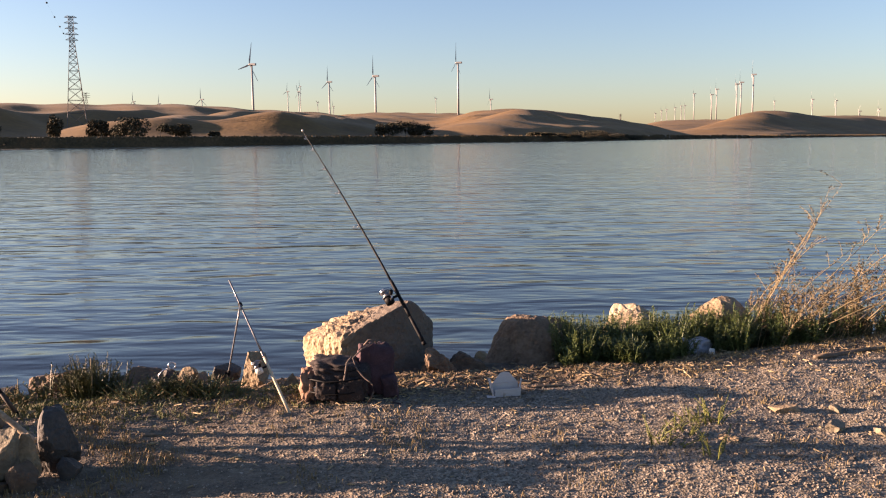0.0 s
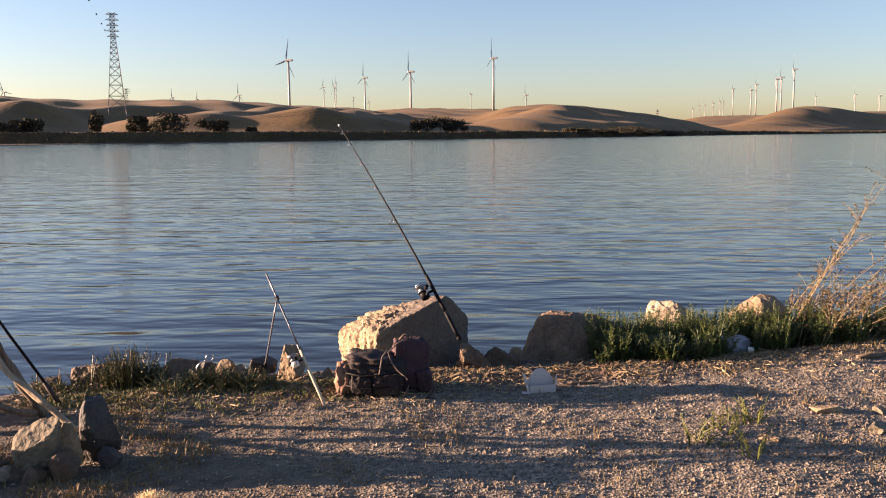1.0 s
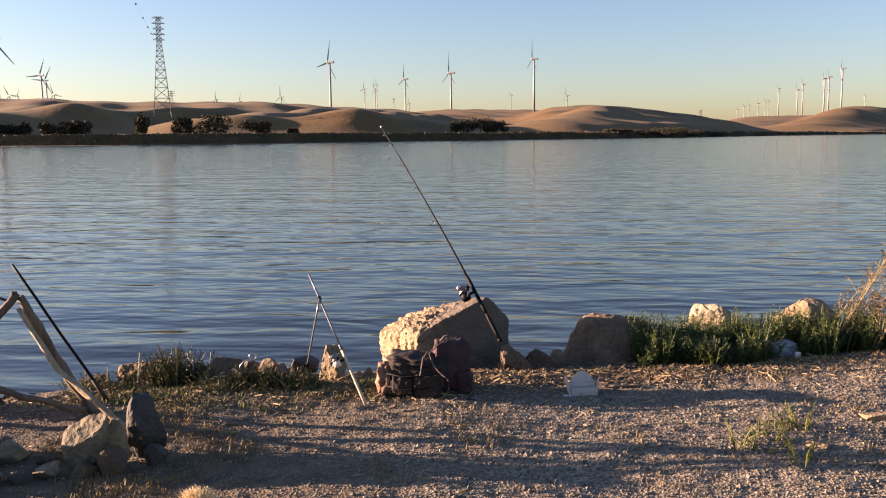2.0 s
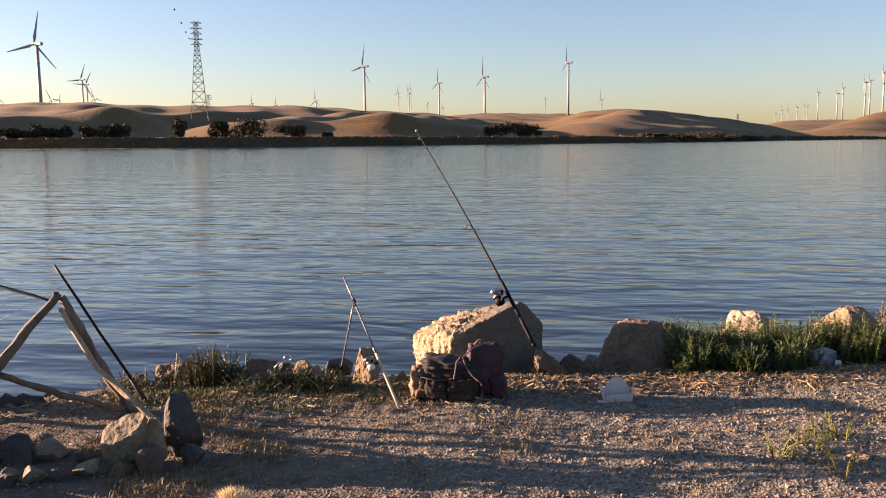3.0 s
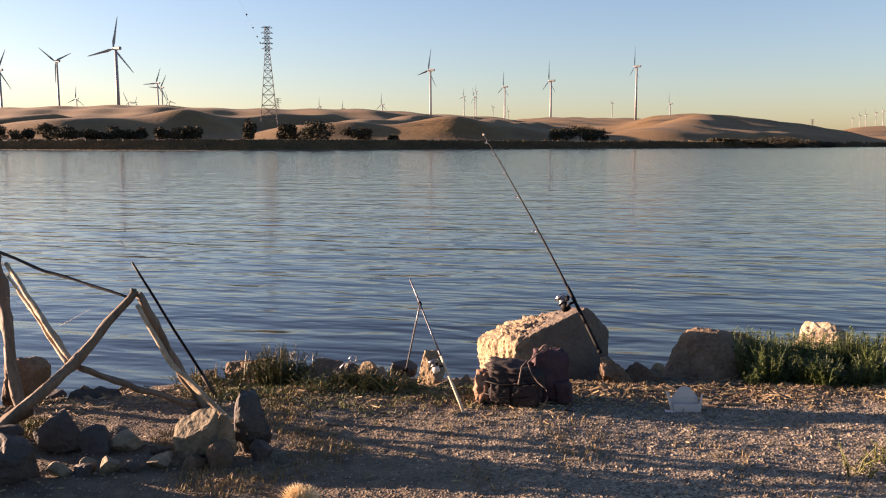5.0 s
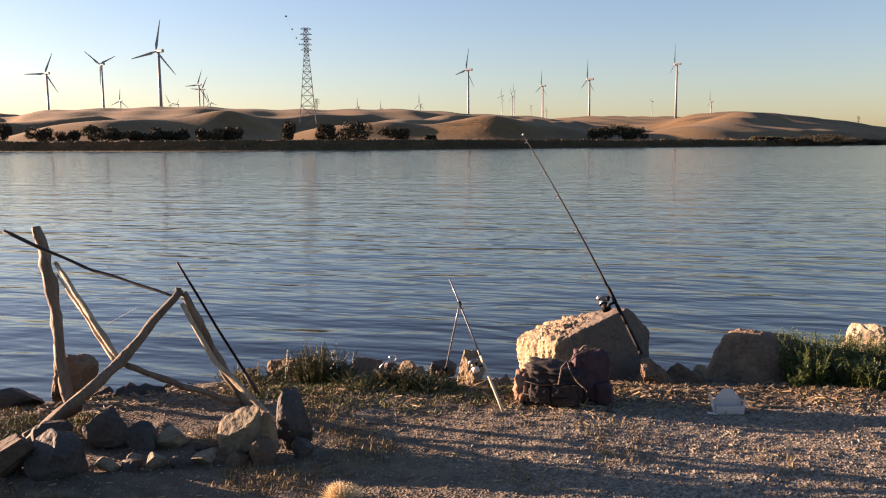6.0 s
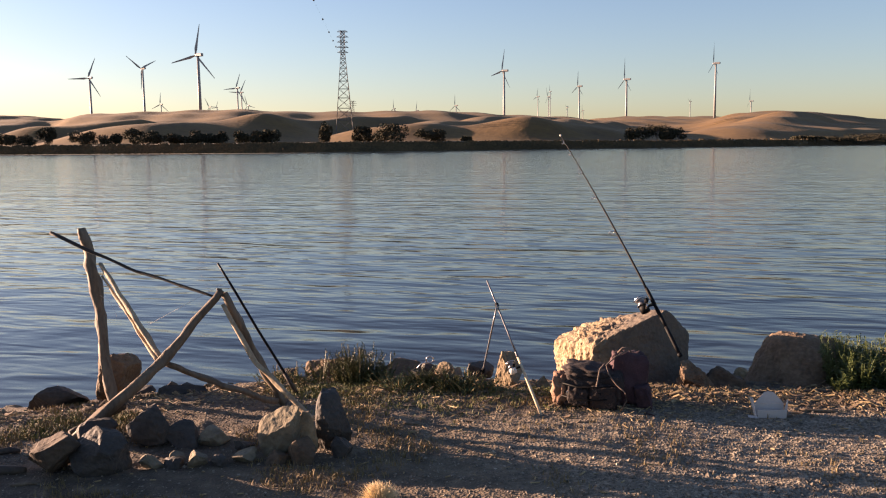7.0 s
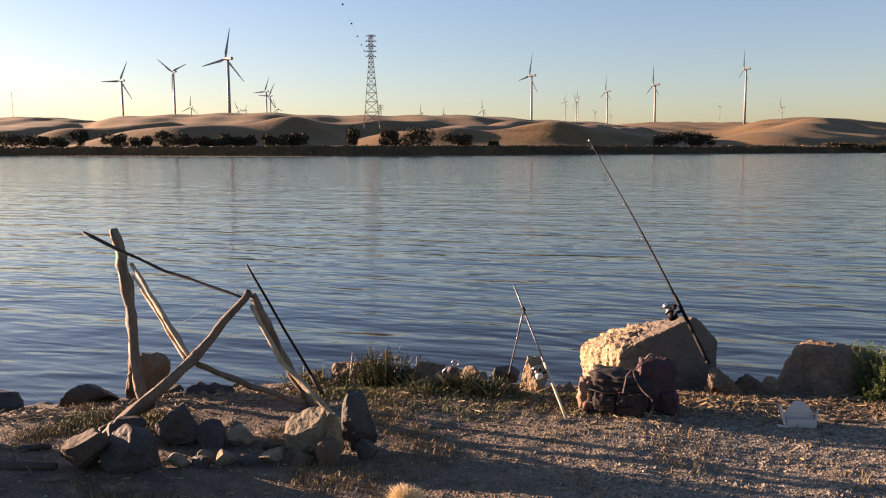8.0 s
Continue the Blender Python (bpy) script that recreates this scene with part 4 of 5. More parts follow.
# ---------------------------------------------------------------- plants
def leafy_plant(seed, height, stems, leaves, leaf_len, spread, mat_leaf, mat_stem, name, label, category, droop=0.2):
    rnd = random.Random(seed)
    ob = empty(name, (0, 0, -30), label, category)
    sb, lv, lf = bmesh.new(), [], []
    for s in range(stems):
        a = rnd.uniform(0, 2 * math.pi)
        r0 = rnd.uniform(0, spread * 0.5)
        lean = rnd.uniform(0.1, 0.9) * spread
        h = height * rnd.uniform(0.55, 1.0)
        p0 = Vector((math.cos(a) * r0, math.sin(a) * r0, -0.02))
        p1 = p0 + Vector((math.cos(a) * lean * 0.4, math.sin(a) * lean * 0.4, h * 0.6))
        p2 = p0 + Vector((math.cos(a) * lean, math.sin(a) * lean, h))
        path = [p0, p0.lerp(p1, 0.5), p1, p2]
        tube(sb, path, [0.004, 0.0035, 0.003, 0.0015], 4)
        for k in range(leaves):
            f = rnd.uniform(0.15, 1.0)
            base = p0.lerp(p1, f / 0.6) if f < 0.6 else p1.lerp(p2, (f - 0.6) / 0.4)
            b = rnd.uniform(0, 2 * math.pi)
            L = leaf_len * rnd.uniform(0.6, 1.2) * (1.15 - 0.5 * f)
            out = Vector((math.cos(b), math.sin(b), rnd.uniform(0.2, 1.3))).normalized()
            side = out.cross(Vector((0, 0, 1))).normalized() * L * rnd.uniform(0.13, 0.2)
            tipz = Vector((0, 0, -droop * L))
            i = len(lv)
            lv += [base, base + out * L * 0.5 + side, base + out * L + tipz, base + out * L * 0.5 - side]
            lf.append((i, i + 1, i + 2, i + 3))
    tagged(part("stalk", sb, M[mat_stem], ob), kind="stuff")
    tagged(joined("foliage", [tuple(v) for v in lv], lf, M[mat_leaf], ob), kind="stuff")
    return ob


def place_plants(kinds, spots, group):
    first = {}
    for i, (x, y, k) in enumerate(spots):
        src = kinds[k % len(kinds)]
        m = pose(x, y, ground_z(x, y) - 0.01, random.uniform(-6, 6), random.uniform(-6, 6), random.uniform(0, 360))
        if k % len(kinds) not in first:
            first[k % len(kinds)] = True
            src.matrix_basis = m
            tagged(src, group=group)
        else:
            copy_thing(src, m)


GREEN = [leafy_plant(300 + i, 0.20 + 0.065 * i, 12, 30, 0.046, 0.13, "leaf", "leaf", "weed_plant", "bushy green weed on the river bank", "weed") for i in range(4)]
spots = []
for i in range(190):
    u = random.random()
    x = 0.90 + 1.85 * u
    lo = float(bank_edge(x)) - 0.04 + 0.22 * noise.noise(Vector((x * 2.3, 0.7, 0)))
    y = lo + random.uniform(0.0, 1.0) ** 1.1 * 1.15
    if 1.35 < x < 1.85 and y > 6.85 or abs(x - 1.93) < 0.15 and y < 6.42:
        continue
    spots.append((x, y, random.choice((1, 2, 3, 3)) if y > lo + 0.25 else random.choice((0, 0, 1, 2))))
for i in range(46):
    x = random.uniform(2.6, 4.6)
    spots.append((x, float(bank_edge(x)) + random.uniform(-0.05, 0.55), random.choice((0, 1, 2))))
place_plants(GREEN, spots, "green weeds on the bank")
LOW = [leafy_plant(340 + i, 0.11 + 0.05 * i, 10, 20, 0.032, 0.12, "leaf", "dry_grass", "low_weed", "low olive green weed at the water's edge", "weed") for i in range(3)]
spots = []
for i in range(34):
    x = random.uniform(-2.1, -1.35)
    y = float(bank_edge(x)) + random.uniform(-0.24, 0.02)
    spots.append((x, y, random.choice((0, 0, 1))))
for i in range(8):
    x = random.uniform(-2.9, -2.4)
    spots.append((x, float(bank_edge(x)) + random.uniform(-0.1, 0.2), random.choice((0, 1))))
place_plants(LOW, spots, "low weeds along the bank")
CLUMP = [leafy_plant(355 + i, 0.20 + 0.07 * i, 12, 30, 0.034, 0.12, "leaf_olive", "leaf_olive", "weed_plant", "leafy olive green weed at the water's edge", "weed") for i in range(3)]
place_plants(CLUMP, [(random.gauss(-2.30, 0.14), random.gauss(5.38, 0.07), random.choice((0, 1, 1, 2))) for i in range(17)] + [(-1.85 + 0.05 * i, 5.22 + 0.02 * (i % 3), 0) for i in range(7)], "leafy weeds at the water")
SPARSE = [leafy_plant(370 + i, 0.11 + 0.05 * i, 8, 20, 0.024, 0.14, "green_grass", "green_grass", "sparse_weed", "sparse yellow green weed growing in gravel", "weed") for i in range(2)]
place_plants(SPARSE, [(1.10, 4.28, 1), (1.16, 4.20, 0), (1.44, 4.45, 1), (1.38, 4.55, 0), (1.52, 4.52, 1), (1.30, 4.30, 0), (1.36, 4.02, 1), (1.25, 4.42, 0)], "weeds in the gravel")


def dry_stalk():
    x, y = -2.28, 5.24
    z = ground_z(x, y)
    bm = bmesh.new()
    tube(bm, bend((0, 0, -0.02), (0.01, 0.0, 0.27), 6, 0.008, 3), [0.006, 0.006, 0.0055, 0.005, 0.005, 0.0045, 0.003], 7, 0.3, 3)
    ob = part("dry_stalk", bm, M["straw"], smooth=True)
    ob.location = (x, y, z)
    tagged(ob, "single dry upright stalk among leafy weeds", "stalk")


dry_stalk()


def dry_bush():
    x0, y0 = 3.15, 6.75
    z0 = ground_z(x0, y0)
    rnd = random.Random(77)
    ob = empty("dry_bush", (x0, y0, z0), "tangled dry brown bush with long arching stems", "bush")
    sb = bmesh.new()
    lv, lf = [], []

    def leaflets(path, count, size):
        for _ in range(count):
            f = rnd.uniform(0.3, 1.0) * (len(path) - 1)
            i = min(int(f), len(path) - 2)
            p = path[i].lerp(path[i + 1], f - i)
            d = Vector((rnd.gauss(0, 1), rnd.gauss(0, 1), rnd.gauss(0.2, 0.8))).normalized()
            s = d.cross(Vector((rnd.gauss(0, 1), rnd.gauss(0, 1), rnd.gauss(0, 1)))).normalized() * size * 0.22
            L = size * rnd.uniform(0.5, 1.3)
            k = len(lv)
            lv.extend([p, p + d * L * 0.5 + s, p + d * L, p + d * L * 0.5 - s])
            lf.append((k, k + 1, k + 2, k + 3))

    def stem(p0, p1, r, sag, twigs, leaves, size=0.035, own=False):
        path = []
        for i in range(9):
            f = i / 8
            n = noise.noise_vector(Vector((f * 3 + r * 900, p0.x * 5, p1.y * 3))) * 0.07 * f
            path.append(p0.lerp(p1, f) + Vector((0, 0, sag * math.sin(math.pi * f))) + n)
        bm = bmesh.new() if own else sb
        tube(bm, path, [r * (1 - 0.75 * i / 8) for i in range(9)], 5)
        if own:
            part("stem", bm, M["straw"], ob)
        leaflets(path, leaves, size)
        for _ in range(twigs):
            i = rnd.randint(2, 8)
            q = path[i] + Vector((rnd.gauss(0.02, 0.07), rnd.gauss(0, 0.07), rnd.uniform(0.02, 0.15)))
            tw = [path[i], path[i].lerp(q, 0.5) + Vector((0, 0, 0.015)), q]
            tube(sb, tw, [r * 0.35, r * 0.3, r * 0.15], 4)
            leaflets(tw, leaves // 3 + 3, size * 0.8)

    # tall arching stems
    for tx, ty, tz, bx in ((-0.05, -0.2, 1.28, -0.64), (-0.12, -0.15, 1.16, -0.60), (-0.02, 0.0, 1.22, -0.56), (-0.2, -0.1, 0.98, -0.68), (0.45, 0.0, 1.02, -0.42),
                           (0.7, -0.2, 1.0, -0.3), (0.35, 0.1, 0.85, -0.5), (-0.25, -0.2, 0.85, -0.7), (-0.3, 0.0, 0.7, -0.72)):
        stem(Vector((bx, rnd.uniform(-0.15, 0.15), 0)), Vector((tx, ty, tz)), 0.0045, 0.04, 12, 30, 0.022, True)
    for i in range(130):
        bx = rnd.uniform(-0.72, 1.4)
        by = rnd.uniform(-0.45, 0.35)
        up = rnd.uniform(0.22, 0.50) + 0.20 * max(0, bx + 0.3)
        stem(Vector((bx, by, -0.04)), Vector((bx + rnd.uniform(-0.05, 0.45), by + rnd.gauss(0, 0.12), up)), 0.0032, 0.04, 8, 36, 0.024)
    for i in range(30):
        bx = rnd.uniform(-0.45, 0.9)
        p = Vector((bx, -0.46 + rnd.gauss(0, 0.06), 0.24 + rnd.uniform(0, 0.12)))
        stem(p, p + Vector((rnd.uniform(0.5, 0.9), rnd.gauss(0, 0.08), rnd.uniform(0.18, 0.42))), 0.0045, 0.03, 1, 3, 0.03, True)
    tagged(part("twig_tangle", sb, M["straw"], ob, "dense tangle of dry twigs"), kind="stuff")
    tagged(joined("foliage", [tuple(v) for v in lv], lf, M["leaf_dry"], ob, "brown withered leaves and seed heads"), kind="stuff")


dry_bush()

M["tuft"] = material("tuft", [(0.60, 0.47, 0.28), (0.74, 0.60, 0.38)], 20, 90, 0.9, 0, vary=0.2)


def pale_tuft():
    x, y = -1.42, 3.40
    rnd = random.Random(5)
    z = ground_z(x, y)
    v, f = [], []
    for i in range(2600):
        d = Vector((rnd.gauss(0, 0.42), rnd.gauss(0, 0.42), abs(rnd.gauss(0.5, 0.4)))).normalized()
        L = rnd.uniform(0.04, 0.105)
        s = d.cross(Vector((rnd.gauss(0, 1), rnd.gauss(0, 1), 0.1))).normalized() * 0.0013
        b = Vector((rnd.gauss(0, 0.012), rnd.gauss(0, 0.012), -0.01))
        k = len(v)
        v += [tuple(b - s), tuple(b + s), tuple(b + d * L + s * 0.4), tuple(b + d * L - s * 0.4)]
        f.append((k, k + 1, k + 2, k + 3))
    ob = joined("dry_tuft", v, f, M["tuft"])
    ob.location = (x, y, z)
    tagged(ob, "pale feathery tuft of dry grass on the gravel", "grass tuft")


pale_tuft()


# ---------------------------------------------------------------- far bank: pylon, cable, turbines, trees
def far_point(az, d):
    a = radians(az)
    x, y = d * math.sin(a), d * math.cos(a)
    return x, y, float(land(x, y))


def pylon(az, d, top_z, base_w, top_w, arm, arms, name, label, thick=0.22):
    x, y, z = far_point(az, d)
    ob = empty(name, (x, y, z - 0.2), label, "pylon", turn=25)
    H = top_z - z
    waist = H * 0.78

    def half(h):
        return (base_w + (top_w - base_w) * min(1, h / waist)) / 2

    corners = ((-1, -1), (1, -1), (1, 1), (-1, 1))
    for cx, cy in corners:
        bm = bmesh.new()
        tube(bm, [Vector((cx * half(h), cy * half(h), h)) for h in (0, waist * 0.5, waist, H)], [thick, thick * 0.8, thick * 0.65, thick * 0.5], 4)
        part("leg", bm, M["pylon_steel"], ob)
    levels = [0]
    while levels[-1] < H - 1.0:
        levels.append(min(H, levels[-1] + max(1.6, half(levels[-1]) * 1.55)))
    bm = bmesh.new()
    for a, b in zip(levels, levels[1:]):
        for i in range(4):
            (ax, ay), (bx, by) = corners[i], corners[(i + 1) % 4]
            p, q = Vector((ax * half(a), ay * half(a), a)), Vector((bx * half(a), by * half(a), a))
            r, s = Vector((ax * half(b), ay * half(b), b)), Vector((bx * half(b), by * half(b), b))
            tube(bm, [p, s], thick * 0.42, 4)
            tube(bm, [q, r], thick * 0.42, 4)
            tube(bm, [r, s], thick * 0.5, 4)
    part("bracing", bm, M["pylon_steel"], ob)
    for k in range(arms):
        h = H - 0.6 - k * (H - waist) / max(1, arms - 0.6)
        w = arm * (0.92 + 0.08 * (k % 2))
        bm = bmesh.new()
        for sy in (-1, 1):
            tube(bm, [Vector((-w, 0, h)), Vector((-half(h), sy * half(h), h)), Vector((half(h), sy * half(h), h)), Vector((w, 0, h))], thick * 0.5, 4)
            tube(bm, [Vector((-w, 0, h)), Vector((-half(h), sy * half(h), h + 1.0))], thick * 0.35, 4)
            tube(bm, [Vector((w, 0, h)), Vector((half(h), sy * half(h), h + 1.0))], thick * 0.35, 4)
        part("cross_arm", bm, M["pylon_steel"], ob)
    return ob


P_AZ, P_D = -23.33, 520
P_TOP = 1.6 + P_D * math.tan(radians(7.62))
pylon(P_AZ, P_D, P_TOP, 10.5, 2.6, 3.6, 5, "transmission_pylon", "tall grey lattice steel pylon on the far bank")
pylon(-22.74, 1120, 1.6 + 1120 * math.tan(radians(3.06)), 7, 2.2, 5, 3, "transmission_pylon", "distant grey lattice pylon on the ridge", 0.2)


pylon(11.82, 1900, 1.6 + 1900 * math.tan(radians(1.56)), 7, 2.2, 5, 3, "transmission_pylon", "distant grey lattice pylon behind the hills", 0.25)


def mast():
    x, y, z = far_point(-45.40, 1500)
    H = 1.6 + 1500 * math.tan(radians(3.56)) - z
    ob = empty("radio_mast", (x, y, z - 0.5), "thin pale radio mast on a distant hill", "mast")
    bm = bmesh.new()
    for k in range(3):
        a = 2.1 * k
        tube(bm, [(math.cos(a) * 1.1, math.sin(a) * 1.1, 0), (math.cos(a) * 0.5, math.sin(a) * 0.5, H)], [0.16, 0.1], 4)
    for i in range(24):
        h0, h1 = H * i / 24, H * (i + 1) / 24
        r0, r1 = 1.1 - 0.6 * i / 24, 1.1 - 0.6 * (i + 1) / 24
        for k in range(3):
            a, b = 2.1 * k, 2.1 * (k + 1)
            tube(bm, [(math.cos(a) * r0, math.sin(a) * r0, h0), (math.cos(b) * r1, math.sin(b) * r1, h1)], 0.07, 4)
    part("lattice", bm, M["pylon_steel"], ob)


mast()


def cable():
    x, y, z = far_point(P_AZ, P_D)
    a = Vector((x - 2.6, y - 1.6, 1.6 + P_D * math.tan(radians(6.34))))
    b1 = Vector((340 * math.sin(radians(-25.16)), 340 * math.cos(radians(-25.16)), 1.6 + 340 * math.tan(radians(9.52))))
    d = b1 - a
    ob = empty("power_cable", a, "thin power cable with round marker balls over the river", "cable")
    bm = bmesh.new()
    tube(bm, [d * f for f in (0, 0.5, 1.0, 1.5, 2.0, 2.7)], 0.012, 5)
    part("wire", bm, M["black"], ob)
    for f in (1.0, 0.715, 0.47, 0.27, 0.11):
        bm = bmesh.new()
        bmesh.ops.create_icosphere(bm, subdivisions=2, radius=0.42, matrix=Matrix.Translation(d * f))
        part("marker_ball", bm, M["black"], ob, smooth=True)


cable()

WIND = Vector((-0.96, 0.28, 0.0)).normalized()


def turbine(az, el, drop, blade, phase, distant):
    """drop: degrees of tower seen below the hub; blade: degrees of one blade."""
    d = min(3900, max(1050, 80 / math.tan(radians(max(drop, 0.9)))))
    if distant:
        d = distant
    x, y, z = far_point(az, d)
    hub_z = 1.6 + d * math.tan(radians(el))
    H = hub_z - z
    R = d * math.tan(radians(blade))
    s = min(1.35, max(0.55, R / 40))
    ob = empty("wind_turbine", (x, y, z), "white three-bladed wind turbine on the dry hills", "wind turbine", "wind turbines")
    bm = bmesh.new()
    tube(bm, [(0, 0, -1.5), (0, 0, H * 0.5), (0, 0, H - 1.2 * s)], [2.4 * s, 2.0 * s, 1.5 * s], 14)
    part("tower", bm, M["turbine_white"], ob, smooth=True)
    up = Vector((0, 0, 1))
    side = WIND.cross(up)
    hub = Vector((0, 0, H)) + WIND * 4.2 * s
    turn = Matrix((WIND, -side, up)).transposed().to_4x4()
    bm = bmesh.new()
    block(bm, (11 * s, 3.6 * s, 3.8 * s), Vector((0, 0, H)) - WIND * 2.6 * s, turn, 0.8 * s)
    part("nacelle", bm, M["turbine_white"], ob)
    bm = bmesh.new()
    tube(bm, [hub - WIND * 1.6 * s, hub, hub + WIND * 1.2 * s, hub + WIND * 2.2 * s], [1.5 * s, 1.6 * s, 1.3 * s, 0.3 * s], 12)
    part("hub", bm, M["turbine_white"], ob, smooth=True)
    for k in range(3):
        a = radians(phase + 120 * k)
        out = up * math.cos(a) + side * math.sin(a)
        across = out.cross(WIND).normalized()
        bm = bmesh.new()
        rows = []
        for f, chord, thick in ((0.0, 0.045, 0.030), (0.07, 0.05, 0.030), (0.2, 0.095, 0.020), (0.45, 0.066, 0.013), (0.75, 0.045, 0.008), (0.95, 0.025, 0.005), (1.0, 0.008, 0.003)):
            c = hub + out * R * f
            tw = (across * math.cos(0.35 * (1 - f)) + WIND * math.sin(0.35 * (1 - f)))
            th = tw.cross(out)
            rows.append([bm.verts.new(c + tw * chord * R * u + th * thick * R * w) for u, w in ((-0.35, 0), (0.0, 0.55), (0.65, 0.0), (0.0, -0.55))])
        for p, q in zip(rows, rows[1:]):
            for i in range(4):
                bm.faces.new((p[i], p[(i + 1) % 4], q[(i + 1) % 4], q[i]))
        bm.faces.new(rows[0][::-1])
        bm.faces.new(rows[-1])
        part("blade", bm, M["turbine_white"], ob)


# bearing, rise of the hub, visible tower, blade (degrees), phase of the rotor, distance if known
LEFT_RIDGE = (
    (-39.18, 4.41, 2.59, 1.39, 24, 0),
    (-36.04, 5.05, 3.09, 1.31, -57, 0),
    (-32.64, 5.95, 3.90, 2.08, 12, 0),
    (-35.04, 2.83, 1.16, 0.77, 5, 2600),
    (-32.03, 2.68, 1.16, 0.69, -30, 2600),
    (-31.59, 2.64, 1.16, 0.46, 20, 2600),
    (-30.25, 3.90, 1.58, 1.08, 22, 0),
    (-30.00, 3.61, 1.27, 1.00, 30, 0),
    (-29.59, 2.77, 1.16, 0.69, -20, 2600),
    (-19.97, 2.53, 1.16, 0.62, 0, 2600),
    (-18.44, 2.41, 1.16, 0.62, 10, 2600),
    (-17.68, 2.34, 1.16, 0.23, 0, 2600),
)
MIDDLE_RIDGE = (
    (-15.81, 2.70, 1.16, 0.77, 0, 2600),
    (-12.57, 4.95, 3.09, 1.54, 14, 0),
    (-10.31, 3.22, 1.35, 0.62, 10, 0),
    (-9.60, 3.21, 1.35, 0.62, -20, 0),
    (-9.49, 3.55, 1.74, 0.46, 0, 0),
    (-8.36, 2.50, 1.16, 0.31, -50, 2600),
    (-7.58, 3.85, 2.28, 1.08, 3, 0),
    (-7.33, 2.26, 1.16, 0.39, 0, 2600),
    (-4.51, 4.23, 2.63, 1.39, 0, 0),
    (-0.46, 2.71, 1.16, 0.35, -60, 2600),
    (1.05, 5.07, 3.63, 1.35, 0, 0),
    (3.24, 2.64, 1.16, 0.77, 0, 2600),
)
RIGHT_RIDGE = (
    (20.03, 3.88, 2.59, 0.93, -20, 2500),
    (19.31, 3.42, 2.20, 0.85, 5, 2500),
    (19.06, 3.32, 2.08, 0.85, 40, 2500),
    (17.85, 3.03, 2.16, 0.69, 0, 2500),
    (17.55, 2.69, 1.78, 0.69, 35, 2500),
    (16.47, 2.78, 1.85, 0.58, -45, 2500),
    (15.90, 2.04, 1.16, 0.46, 0, 3600),
    (15.69, 2.01, 1.16, 0.46, 20, 3600),
    (15.30, 1.91, 1.16, 0.46, 40, 3600),
    (14.77, 1.81, 1.16, 0.46, 0, 3600),
    (14.45, 1.74, 1.16, 0.42, 30, 3600),
    (14.06, 1.56, 1.16, 0.39, 50, 3600),
)
FAR_RIDGE = (
    (21.32, 2.21, 1.16, 0.46, -10, 3600),
    (23.50, 2.25, 1.16, 0.58, 20, 3600),
    (24.83, 2.15, 1.16, 0.58, 35, 3600),
    (26.16, 1.47, 1.16, 0.54, -50, 3600),
    (27.19, 1.58, 1.16, 0.54, 10, 3600),
)
for ridge_rows in (LEFT_RIDGE, MIDDLE_RIDGE, RIGHT_RIDGE, FAR_RIDGE):
    for row in ridge_rows:
        turbine(*row)


def tree(az, el_top, width, d, seed):
    x, y, z = far_point(az, d)
    rnd = random.Random(seed)
    H = max(2.5, 1.6 + d * math.tan(radians(el_top)) - z)
    W = 1.25 * d * math.tan(radians(width))
    ob = empty("tree", (x, y, z - 0.2), "dark rounded tree on the far bank", "tree", "trees on the far bank")
    bm = bmesh.new()
    tube(bm, bend((0, 0, 0), (rnd.gauss(0, 0.3), 0, H * 0.55), 5, 0.3, seed), [0.32, 0.28, 0.24, 0.2, 0.16, 0.1], 7)
    for k in range(5):
        a = rnd.uniform(0, 6.28)
        tube(bm, [(0, 0, H * rnd.uniform(0.2, 0.4)), (math.cos(a) * W * 0.18, math.sin(a) * W * 0.18, H * 0.5), (math.cos(a) * W * 0.33, math.sin(a) * W * 0.33, H * rnd.uniform(0.5, 0.8))], [0.16, 0.11, 0.05], 5)
    part("trunk", bm, M["wood_dark"], ob)
    v, f = [], []
    lobes = [(Vector((rnd.uniform(-0.36, 0.36) * W, rnd.uniform(-0.25, 0.25) * W, H * rnd.uniform(0.32, 0.78))), rnd.uniform(0.16, 0.27)) for _ in range(9)]
    for c, r in lobes:
        for _ in range(260):
            d3 = Vector((rnd.gauss(0, 1), rnd.gauss(0, 1), rnd.gauss(0, 1))).normalized()
            p = c + Vector((d3.x * W * r, d3.y * W * r, d3.z * H * r * 1.05)) * rnd.uniform(0.5, 1.06)
            if p.z < 0.1:
                continue
            n = Vector((rnd.gauss(0, 1), rnd.gauss(0, 1), rnd.gauss(0, 1))).normalized()
            t = n.orthogonal().normalized()
            b = n.cross(t)
            s = rnd.uniform(0.22, 0.55)
            k = len(v)
            v += [tuple(p + t * s), tuple(p + b * s * 0.7), tuple(p - t * s), tuple(p - b * s * 0.7)]
            f.append((k, k + 1, k + 2, k + 3))
    joined("crown", v, f, M["tree_leaf"], ob)


